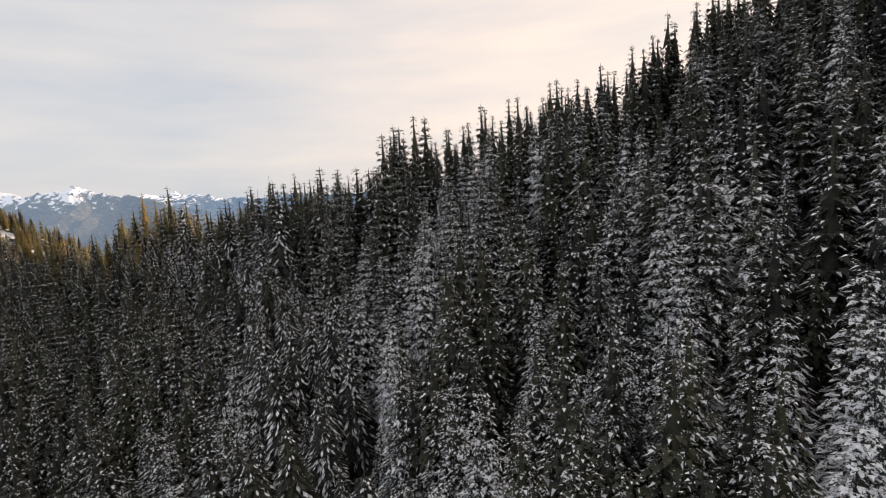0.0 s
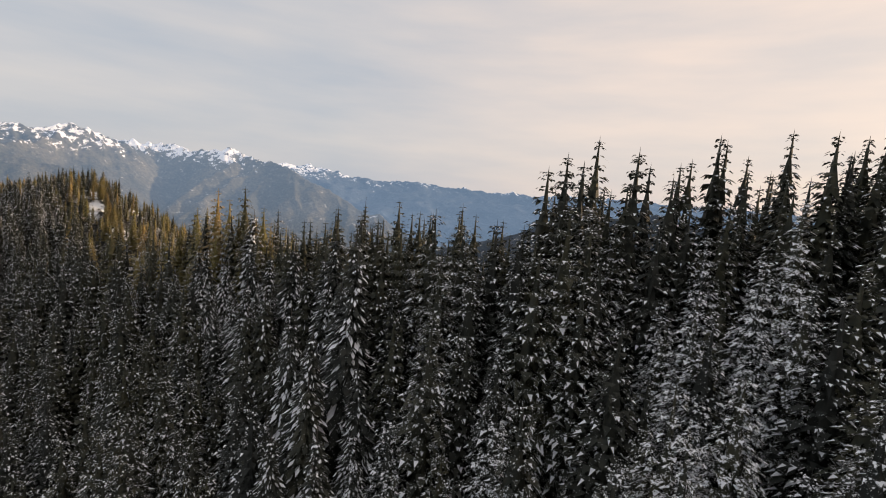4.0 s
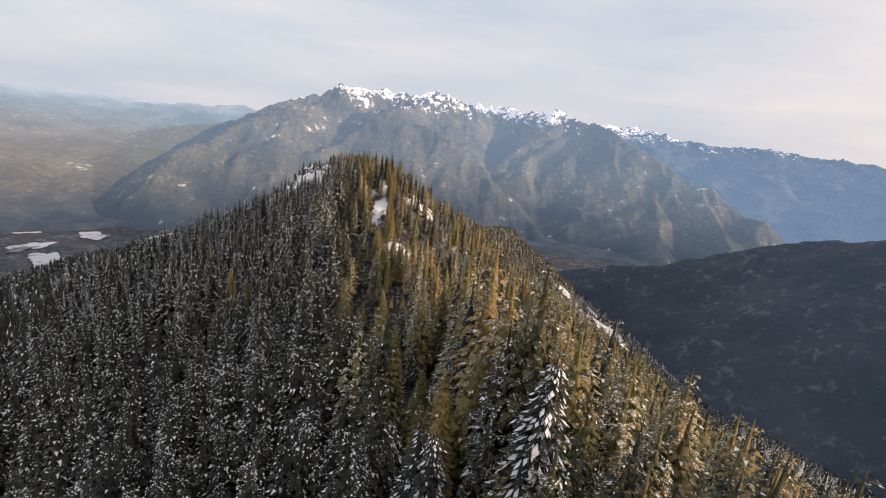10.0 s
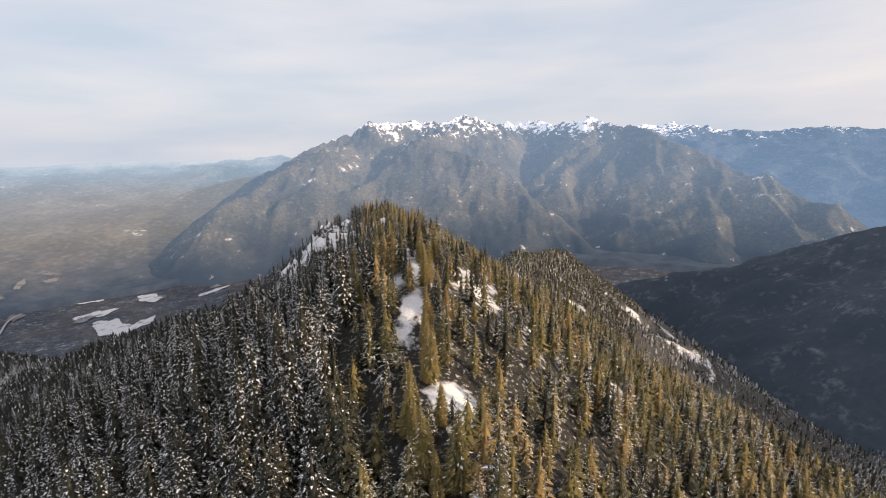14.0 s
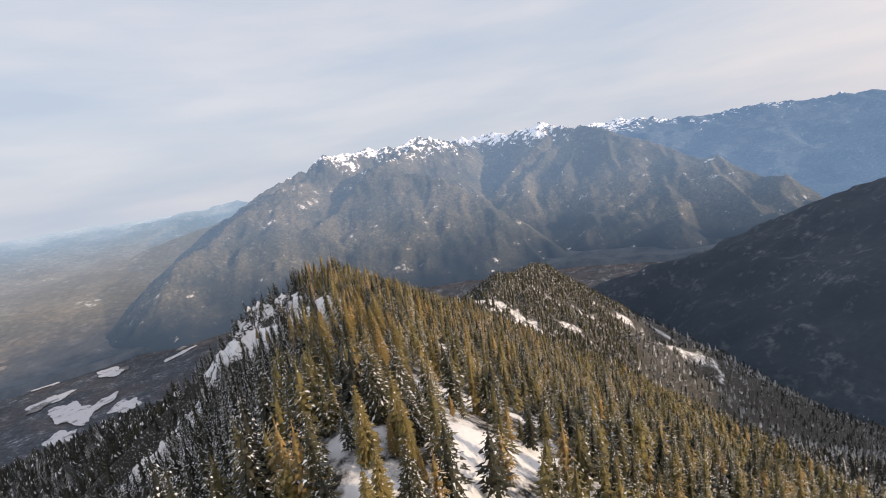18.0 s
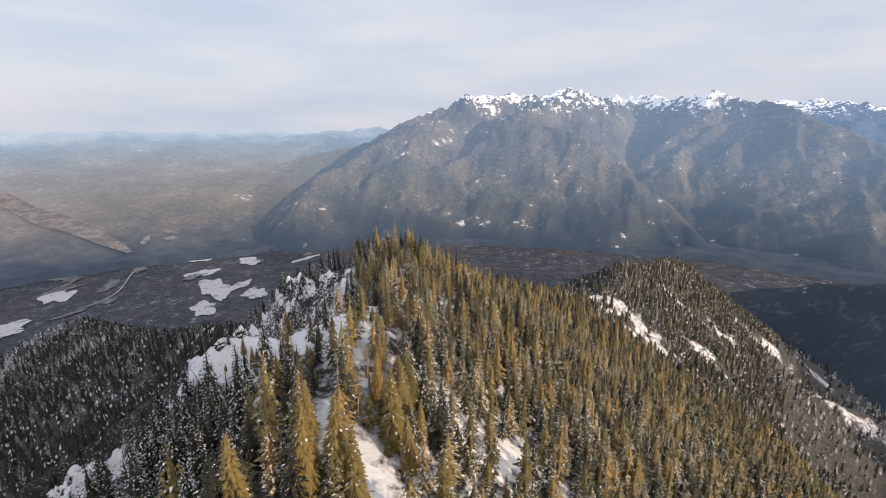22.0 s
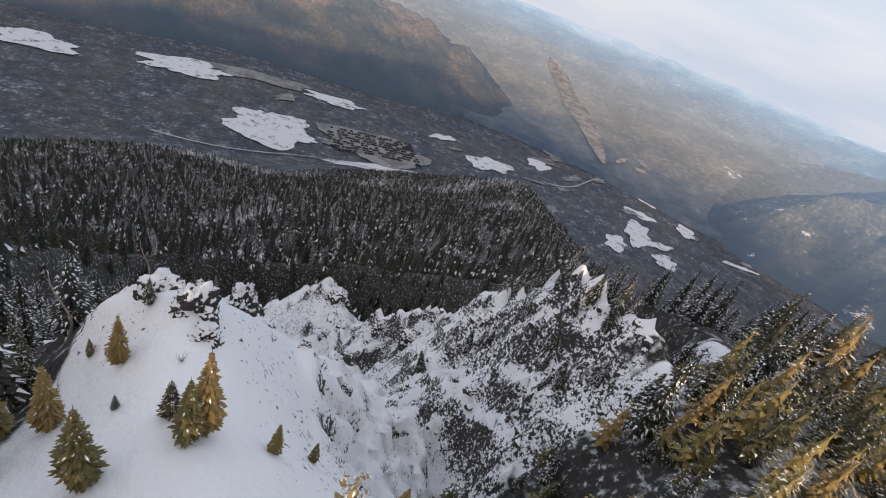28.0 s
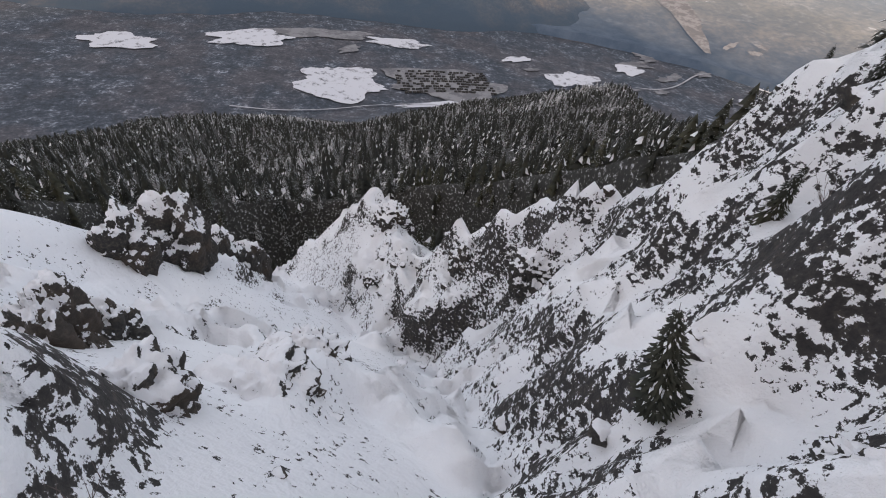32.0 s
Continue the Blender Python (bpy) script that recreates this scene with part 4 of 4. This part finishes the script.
def off_stretch(x, y):
    best = np.full(len(x), 1e9)
    for (x0, y0), (x1, y1) in zip(STRETCH, STRETCH[1:]):
        dx, dy = x1 - x0, y1 - y0
        s = np.clip(((x - x0) * dx + (y - y0) * dy) / (dx * dx + dy * dy), 0, 1)
        best = np.minimum(best, np.hypot(x - x0 - s * dx, y - y0 - s * dy))
    return best


def nearest(spots, count):
    order = np.argsort(off_stretch(spots[:, 0], spots[:, 1]))
    return spots[order[:count]], spots[order[count:]]


def thin_far(spots, low, reach):
    """Far trees of a stand take the plainer kinds."""
    far = off_stretch(spots[:, 0], spots[:, 1]) > reach
    spots[far, 4] = low[0] + spots[far, 4].astype(int) % low[1]
    return spots


shady, bright = thin_far(shady, (10, 3), np.where(shady[:, 1] < -40, 125, 80)), thin_far(bright, (13, 2), 85)
close = (off_stretch(shady[:, 0], shady[:, 1]) < 36) & (shady[:, 1] < 60)
shady[close, 4] = 15 + shady[close, 4].astype(int) % 3
high = close & (shady[:, 0] > crest_x(shady[:, 1]) - 14) & (shady[:, 1] > -60)
shady[high, 4], shady[high, 5], shady[high, 6] = 18 + shady[high, 4].astype(int) % 2, 0.36, 0.12
shady_near, shady = nearest(shady, 120)
bright_near, bright = nearest(bright, 130)
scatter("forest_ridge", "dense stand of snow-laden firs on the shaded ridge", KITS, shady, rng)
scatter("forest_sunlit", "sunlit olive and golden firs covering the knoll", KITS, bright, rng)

lx, ly, lz, rs = grow(-60, 300, 330, 640, 3.3, ledge, 8)
n = len(lx)
scatter("forest_far_ridge", "small firs among snow bands on the next ridge", KITS,
        np.stack([lx, ly, lz, rs.uniform(0.24, 0.5, n), rs.randint(10, 13, n), rs.uniform(0.1, 0.55, n), rs.uniform(0.1, 0.5, n)], 1), rng)

fx, fy, fz, rs = grow(-900, 700, -450, 900, 4.7, lambda x, y: ~core(x, y) & ~ledge(x, y), 6)
away = np.hypot(fx + 60, fy - 160)
west = (fx < -60) & (fy > -180) & (fy < 620)
share = np.where(west, np.clip(1.7 - away / 420, 0.55, 1.0), np.where((fx > 60) & (fx < 420) & (fy > 60) & (fy < 520), 0.60, 0.15))
ok = (fz > -490) & ~((fx > 330) & (fy < 250)) & (rs.random_sample(len(fx)) < share)
fx, fy, fz, share = fx[ok], fy[ok], fz[ok], share[ok]
n = len(fx)
frost = np.clip(0.30 + 0.22 * np.clip(vnoise(fx / 85, fy / 85, 15) * 3 - 0.3, 0, 1) * (fz < -170) + rs.uniform(-0.25, 0.25, n), 0, 1)
scatter("forest_slopes", "frosted conifer forest on the lower spurs", KITS,
        np.stack([fx, fy, fz, rs.uniform(0.36, 0.62, n) / share ** 0.3 * np.where((fy > 300) & (fx > -60), 0.6, 1.0), rs.randint(10, 13, n), rs.uniform(0, 0.12, n), frost], 1), rng)


def split(kit, slots):
    """The corners and triangles of some slots of a kit."""
    co, tri, slot = kit
    tri = tri[np.isin(slot, slots)]
    used, back = np.unique(tri, return_inverse=True)
    return co[used], back.reshape(-1, 3)


def fir_kind(name, label, tall, wide, tufts, snow, droop, tint, frost, seed, taper=0.72):
    """A single fir: an empty at its foot, the trunk, the crown of boughs and the snow lying on the crown."""
    kit = spire(random.Random(seed), tall, wide, tufts, snow, droop, True, 0.30, taper)
    foot = tagged(new(name), label, "tree", "firs along the ridge")
    for part_name, slots, mat, up in (("trunk", [0], BARK, foot), ("crown", [1], NEEDLES, foot), ("bough_snow", [2], CLUMP, None)):
        co, tri = split(kit, slots)
        me = mesh_from(part_name, co, tri, 3, [mat], tint=np.full(len(co), tint), frost=np.full(len(co), frost))
        ob = new(part_name, me)
        ob.parent = up or crown
        if part_name == "crown":
            crown = ob
        if part_name == "bough_snow":
            tagged(ob, "clumps of snow on the boughs", kind="stuff")
    return foot


SHADE_FIRS = [fir_kind("fir_tree", lab, t, t * w, 2300, sn, 0.62, ti, fr, sd, 0.62) for lab, t, w, sn, ti, fr, sd in (
    ("tall dark fir laden with clumps of snow", 21, 0.16, 0.32, 0.05, 0.12, 1), ("slender dark fir with heavy snow on its boughs", 22, 0.145, 0.36, 0.12, 0.12, 2),
    ("dark fir with thin patchy snow on drooping boughs", 20, 0.165, 0.17, 0.2, 0.1, 3), ("broad fir bowed under thick snow", 18, 0.18, 0.40, 0.08, 0.16, 4))]
# Olive and golden tints here hold the sunlight in the needle colour.
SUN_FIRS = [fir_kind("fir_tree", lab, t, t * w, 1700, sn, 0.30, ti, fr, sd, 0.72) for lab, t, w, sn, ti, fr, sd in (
    ("sunlit olive fir with hardly any snow", 9.8, 0.20, 0.04, 0.62, 0.08, 5), ("fir with thinning needles turned golden-brown by low sun", 11, 0.175, 0.03, 0.95, 0.05, 6),
    ("green fir with a little snow on its boughs", 9.4, 0.20, 0.14, 0.42, 0.2, 7), ("slim fir on the crest, gilded by low sun", 10.4, 0.17, 0.03, 0.8, 0.1, 8))]


def plant(kinds, spots, seed):
    r = random.Random(seed)
    used = set()
    for x, y, z, s, *rest in spots:
        kind = r.choice(kinds)
        m = pose(x, y, z - 0.15, r.uniform(-3, 3), r.uniform(-3, 3), r.uniform(0, 360)) @ Matrix.Scale(s, 4)
        if kind.name in used:
            c = copy_thing(kind, m)
            c.scale = (s, s, s)
        else:
            used.add(kind.name)
            kind.matrix_world = m


# the amber tint below is low sun put into the colour
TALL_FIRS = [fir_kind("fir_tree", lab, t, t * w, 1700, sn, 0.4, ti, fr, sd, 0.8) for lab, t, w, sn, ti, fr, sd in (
    ("tall olive-green fir catching low sun", 18, 0.17, 0.04, 0.42, 0.12, 9), ("tall fir turned amber by low sun, with sparse bare boughs", 15, 0.18, 0.02, 0.85, 0.05, 10))]
TALL = [(23.9, -27.2, 1.3, 0), (28.5, -21.9, 1.2, 0), (26.8, -20.1, 1.22, 0), (23.5, -17.6, 1.1, 0), (22.4, -11.9, 1.15, 0), (25.3, -19.7, 1.05, 1), (21.4, -8.9, 0.9, 0), (26, -26, 1.2, 1),
        (30, -15.5, 1.1, 0), (25, -2.7, 0.95, 1), (-32.4, 50.3, 1.05, 1), (-29.6, 50.4, 0.8, 1), (-18, 41.9, 0.87, 1), (-40, 62.1, 0.5, 1), (-15.4, 35.9, 1.0, 0), (-12.4, 124.6, 0.6, 1),
        (-10.4, 125.7, 0.62, 1), (-16, 131.3, 0.44, 1), (-15.5, 120.7, 0.6, 1), (-9.6, 42.1, 0.78, 1), (28.6, 3.6, 0.95, 0), (18.5, -4, 0.8, 1)]
plant(SHADE_FIRS, shady_near, 11)
plant(SUN_FIRS, bright_near, 12)


def foot(x, y):
    return float(height(np.array([float(x)]), np.array([float(y)]))[0])


for x, y, s, k in TALL:
    copy_thing(TALL_FIRS[k], pose(x, y, foot(x, y) - 0.15, 0, 0, 37 * x)).scale = (s, s, s)
for ob in TALL_FIRS:
    x, y = (31, -24) if ob == TALL_FIRS[0] else (27.5, -8)
    ob.matrix_world = pose(x, y, foot(x, y) - 0.15)
# small trees on the snow saddle beside the gully and on its north wall
SADDLE = [(-35.4, 149, 0.34, 1), (-37.3, 147.4, 0.16, 0), (-32.9, 147.3, 0.42, 1), (-32.6, 149.5, 0.12, 2), (-30.9, 152.7, 0.50, 1), (-30.3, 152.2, 0.42, 0),
          (-31.5, 151.5, 0.28, 2), (-31.5, 157.4, 0.20, 0), (-30.6, 155.4, 0.24, 3), (-33.8, 145.1, 0.5, 3), (-31.1, 145.8, 0.55, 0), (-38, 144.6, 0.42, 2),
          (-40.5, 143.3, 0.5, 2), (-35.1, 143.1, 0.45, 3), (-29.2, 149.4, 0.5, 0), (-38.1, 149.6, 0.22, 2), (-28.5, 160.8, 0.35, 1), (-27.8, 165.3, 0.5, 3)]
plant_rng = random.Random(3)
for x, y, s, k in SADDLE:
    s *= 0.8
    copy_thing(SUN_FIRS[k], pose(x, y, foot(x, y) - 0.08, 0, 0, plant_rng.uniform(0, 360))).scale = (s, s, s)
for x, y, s, lean in ((-56.8, 176.7, 0.25, -14), (-60.9, 181.8, 0.16, -8), (-48.8, 184.3, 0.14, 5), (-45.6, 186.2, 0.17, 0), (-64, 186.9, 0.12, 0), (-67.8, 189.4, 0.15, 4), (-52.6, 185.8, 0.22, -6), (-55.1, 188.5, 0.2, 4),
                      (-50.7, 183.9, 0.17, -10), (-47.7, 184.8, 0.2, 8), (-45.9, 183.9, 0.24, -4), (-46, 182.9, 0.18, 10), (-45, 181.6, 0.2, -8), (-43.5, 184.4, 0.26, 3), (-42.2, 183.1, 0.22, -5),
                      (-53.9, 187.2, 0.15, 6), (-71.6, 174.1, 0.1, 0), (-116.3, 183.7, 0.4, 0), (-122.8, 178.3, 0.42, 3), (-125, 164.2, 0.4, -3),
                      (-42.4, 178.1, 0.1, -10), (-41.5, 178.6, 0.12, 6), (-41.9, 179.8, 0.14, -4), (-40.6, 180.3, 0.15, 3), (-41.2, 177.7, 0.09, -8), (-46.7, 180.8, 0.14, -12), (-43.5, 180.5, 0.15, 5)):
    s *= 0.85
    t = copy_thing(SHADE_FIRS[2], pose(x, y, foot(x, y) - 0.3, lean, 6, plant_rng.uniform(0, 360)))
    t.scale = (s, s, s)


done = 0
while done < 34:
    x, y = plant_rng.uniform(-66, -30), plant_rng.uniform(172, 196)
    if x > -36 and y < 176 or y < 180 and x < -40:
        continue
    s = plant_rng.uniform(0.10, 0.22)
    copy_thing(plant_rng.choice((SHADE_FIRS[2], SHADE_FIRS[0])), pose(x, y, foot(x, y) - 0.15, 0, 0, plant_rng.uniform(0, 360))).scale = (s, s, s)
    done += 1


# ---- dead wood and shrubs ----
SNAG = mat_plain("weathered_dead_wood", (0.16, 0.13, 0.11), (0.38, 0.33, 0.28), 4.0)
TWIG = mat_plain("bare_twigs", (0.07, 0.055, 0.05), (0.16, 0.13, 0.12), 6.0)


def rods(paths):
    """Tapered five-sided rods along short lines of (point, radius)."""
    co, quads = [], []
    for path in paths:
        k0 = len(co)
        for p, r in path:
            co += [(p[0] + r * math.cos(1.2566 * i), p[1] + r * math.sin(1.2566 * i), p[2]) for i in range(5)]
        for q in range(len(path) - 1):
            quads += [[k0 + 5 * q + i, k0 + 5 * q + (i + 1) % 5, k0 + 5 * q + 5 + (i + 1) % 5, k0 + 5 * q + 5 + i] for i in range(5)]
    return np.array(co, float), quads


def snag(x, y, tall, lean, turn, seed, label):
    r = random.Random(seed)
    base = tagged(new("dead_tree"), label, "dead tree", "dead trees")
    bend = lambda f: (0.12 * tall * f * math.sin(3 * f + seed), 0.06 * tall * math.sin(5 * f), tall * f)
    co, q = rods([[(bend(k / 8), 0.022 * tall * (1 - 0.8 * k / 8)) for k in range(9)]])
    t = new("trunk", mesh_from("trunk", co, q, 4, [SNAG], smooth=True))
    t.parent = base
    for k in range(9):
        f = r.uniform(0.3, 0.97)
        a, ln = r.uniform(0, 6.28), tall * r.uniform(0.05, 0.18)
        p = bend(f)
        co, q = rods([[((p[0] + ln * u * math.cos(a), p[1] + ln * u * math.sin(a), p[2] + ln * u * r.uniform(0.1, 0.6)), 0.006 * tall * (1.05 - u)) for u in (0, 0.5, 1)]])
        b = new("branch", mesh_from("branch", co, q, 4, [SNAG]))
        b.parent = base
    base.matrix_world = pose(x, y, foot(x, y) - 0.1, lean, 0, turn)


snag(-40.6, 145.5, 4.2, 4, 20, 1, "pale broken dead trunk standing in snow")
snag(-41.4, 148.9, 2.8, -3, 80, 2, "slim grey dead tree at the cliff edge")
snag(-15.3, 135.0, 6.0, 14, 200, 3, "leaning bleached dead tree on the crest")
snag(-13.0, 133.2, 4.5, -20, 300, 4, "leaning bleached dead tree on the crest")
snag(6.0, 20.0, 11.0, 5, 10, 5, "tall grey dead tree among firs")
snag(-8.0, 100.0, 5.0, 6, 50, 6, "slim grey dead tree on the crest")
snag(14.0, -44.0, 14.0, 4, 70, 7, "tall grey dead tree among firs")
snag(-39.9, 181.1, 3.6, 10, 120, 8, "pale broken dead trunk standing in snow")


def shrub(x, y, size, seed):
    r = random.Random(seed)
    base = tagged(new("shrub"), "leafless twiggy shrub poking through the snow", "shrub", "bare shrubs")
    for k in range(9):
        a, ln = r.uniform(0, 6.28), size * r.uniform(0.6, 1.1)
        out = r.uniform(0.3, 0.9)
        main = [((out * ln * u * math.cos(a), out * ln * u * math.sin(a), ln * u * (1.1 - 0.4 * u * out)), 0.012 * (1.1 - u)) for u in (0, 0.35, 0.7, 1)]
        tw = [main]
        for q in range(4):
            p = main[1 + q % 3][0]
            b = a + r.uniform(-1.2, 1.2)
            tw.append([((p[0] + 0.35 * ln * u * math.cos(b), p[1] + 0.35 * ln * u * math.sin(b), p[2] + 0.3 * ln * u), 0.007 * (1.1 - u)) for u in (0, 1)])
        co, q = rods(tw)
        st = new("stem", mesh_from("stem", co, q, 4, [TWIG]))
        st.parent = base
    base.matrix_world = pose(x, y, foot(x, y) - 0.05)


for k, (x, y, size) in enumerate(((-35.2, 163.7, 0.9), (-33.8, 166.6, 0.8), (-39.9, 155.7, 0.5), (-36.1, 146.4, 0.5), (-34.3, 151.5, 0.4), (-42.5, 178.6, 0.9), (-40.5, 176.4, 0.9),
                                  (-51.9, 179.2, 0.7), (-54.9, 182.9, 0.6), (-47.8, 177.3, 0.7), (-45, 162.1, 0.35), (-37.2, 169.1, 0.9),
                                  (-55, 164.8, 0.8), (-52, 165.7, 0.8), (-53.7, 165.5, 0.9), (-69.7, 181.4, 0.9), (-54.7, 184.3, 0.9), (-49, 181.1, 0.8), (-44.8, 179, 0.9), (-43, 178.7, 0.8),
                                  (-46.9, 179.6, 0.9), (-41.2, 178.7, 0.7), (-59.1, 180.9, 0.8), (-46.2, 158.5, 0.5))):
    shrub(x, y, size, 40 + k)


def fallen(x, y, ln, turn, tilt, seed):
    base = tagged(new("fallen_trunk"), "thin fallen dead trunk lying on snow", "log", "fallen trunks")
    co, q = rods([[((0.05 * math.sin(k), 0.04 * math.cos(2 * k), ln * k / 6), 0.07 * (1 - 0.1 * k)) for k in range(7)]])
    t = new("trunk", mesh_from("trunk", co, q, 4, [SNAG], smooth=True))
    t.parent = base
    for k in range(4):
        co, q = rods([[((0.3 * u * math.cos(k * 2.2), 0.3 * u * math.sin(k * 2.2), ln * (0.3 + 0.15 * k) + 0.15 * u), 0.02 * (1.1 - u)) for u in (0, 1)]])
        b = new("branch", mesh_from("branch", co, q, 4, [SNAG]))
        b.parent = base
    base.matrix_world = pose(x, y, foot(x, y) + 0.08, tilt, 0, turn)


fallen(-53.4, 178.9, 2.6, 60, 62, 1)
fallen(-37.4, 174.2, 3.0, 120, 80, 2)
fallen(9.5, -2.0, 7.0, 80, 86, 3)


# ---- rocks ----
def rock_mesh(seed, tall, level=5):
    bm = bmesh.new()
    bmesh.ops.create_icosphere(bm, subdivisions=level, radius=1.0)
    off = Vector((seed * 7.1, seed * 3.3, seed * 1.7))
    for v in bm.verts:
        p = v.co.copy()
        d = 0.42 * noise.noise(p * 1.1 + off) + 0.26 * abs(noise.noise(p * 2.3 + off)) + 0.16 * noise.noise(p * 4.7 + off) + 0.11 * noise.noise(p * 9.5 + off) + 0.05 * noise.noise(p * 19 + off)
        q = p * (0.82 + d)
        q.z = round(q.z * 4) / 4 * 0.12 + q.z * 0.88
        v.co = (q.x, q.y, q.z * tall)
    me = bpy.data.meshes.new("rock")
    bm.to_mesh(me)
    bm.free()
    me.polygons.foreach_set("use_smooth", [True] * len(me.polygons))
    me.materials.append(ROCK)
    return me


CRAGS = [rock_mesh(k, t) for k, t in enumerate((1.0, 1.3, 0.8, 1.1, 2.2, 1.8))] + [rock_mesh(k, 0.9, 3) for k in (11, 12, 13, 14)]


def crag(name, label, x, y, size, k, turn, sink, group):
    ob = new(name, CRAGS[k])
    ob.matrix_world = pose(x, y, foot(x, y) + size * (sink - 0.4), 0, 0, turn) @ Matrix.Scale(size, 4)
    tagged(ob, label, "rock", group)


for k, (x, y, size, kind, sink) in enumerate(((-86, 155.4, 2.6, 4, 0.75), (-92.5, 156.6, 2.2, 5, 0.6), (-98.5, 157.8, 2.4, 4, 0.7), (-80.5, 153.8, 2.0, 5, 0.4))):
    crag("rock_pinnacle", "steep dark rock pinnacle dusted with snow", x, y, size, kind, k * 70, sink, "rock pinnacles")
for k, (x, y, size, kind, sink) in enumerate(((-37.7, 151.5, 1.3, 1, 0.1), (-39.4, 149.9, 1.2, 3, 0.1), (-36, 152.2, 0.8, 0, 0.1), (-61.5, 165.4, 2.2, 2, 0.1), (-64.7, 167.1, 1.8, 0, 0.0),
                                              (-59.3, 163.3, 1.6, 3, 0.1), (-104.7, 176, 2.4, 0, 0.2), (-83, 181.1, 2.4, 1, 0.0),
                                              (-75.4, 183.6, 2.2, 3, -0.2), (-52.8, 156, 1.2, 2, 0.0),
                                              (-55.9, 160.1, 0.9, 3, 0.0), (-69.1, 149.4, 1.6, 0, 0.0), (-75.4, 145.6, 1.8, 3, 0.0), (-48.8, 150.7, 1.1, 2, 0.0), (-98.4, 148.1, 2.2, 1, 0.2), (-50.1, 152.4, 1.0, 1, 0.0), (-46.1, 155.5, 0.9, 3, 0.0),
                                              (-47.4, 154.1, 0.7, 0, 0.0), (-42.8, 159.4, 0.7, 2, 0.0), (-43, 160.7, 0.6, 3, 0.0), (-47.5, 161.9, 0.7, 0, 0.0), (-41.7, 161.8, 0.5, 1, 0.0), (-52.5, 161.2, 0.6, 3, 0.1),
                                              (-53.1, 176.7, 1.1, 2, -0.1), (-49.5, 176.8, 0.9, 0, -0.1), (-47.4, 177.6, 0.8, 3, 0.0), (-50.6, 171.1, 0.8, 1, 0.0), (-45.4, 169, 0.6, 2, 0.0), (-63.8, 159.3, 1.3, 4, 0.3),
                                              (-65.9, 159.7, 1.1, 5, 0.3), (-43.9, 175.1, 0.6, 2, 0.0), (-106, 177.7, 2.2, 1, 0.2), (-94.9, 173.3, 1.6, 3, 0.1), (-42.2, 158.1, 0.5, 1, 0.0))):
    crag("rock_crag", "broken dark rock crag with snow on its ledges", x, y, size, kind, k * 47, sink, "rock crags")
rr = random.Random(21)
done = 0
while done < 150:
    x, y = rr.uniform(-104, -36), rr.uniform(148, 192)
    d = float(trough(np.array([x]), np.array([y]), [(a, b, 0) for a, b, c in GULLY], 1.0, 0.1)[0])
    if d < 2.2 or (y < 166 and rr.random() < 0.75) or (x > -47 and y < 171):
        continue
    crag("boulder", "small snow-capped boulder jutting from the slope", x, y, rr.uniform(0.18, 0.6), rr.randrange(6, 10), rr.uniform(0, 360), 0.1, "boulders")
    done += 1
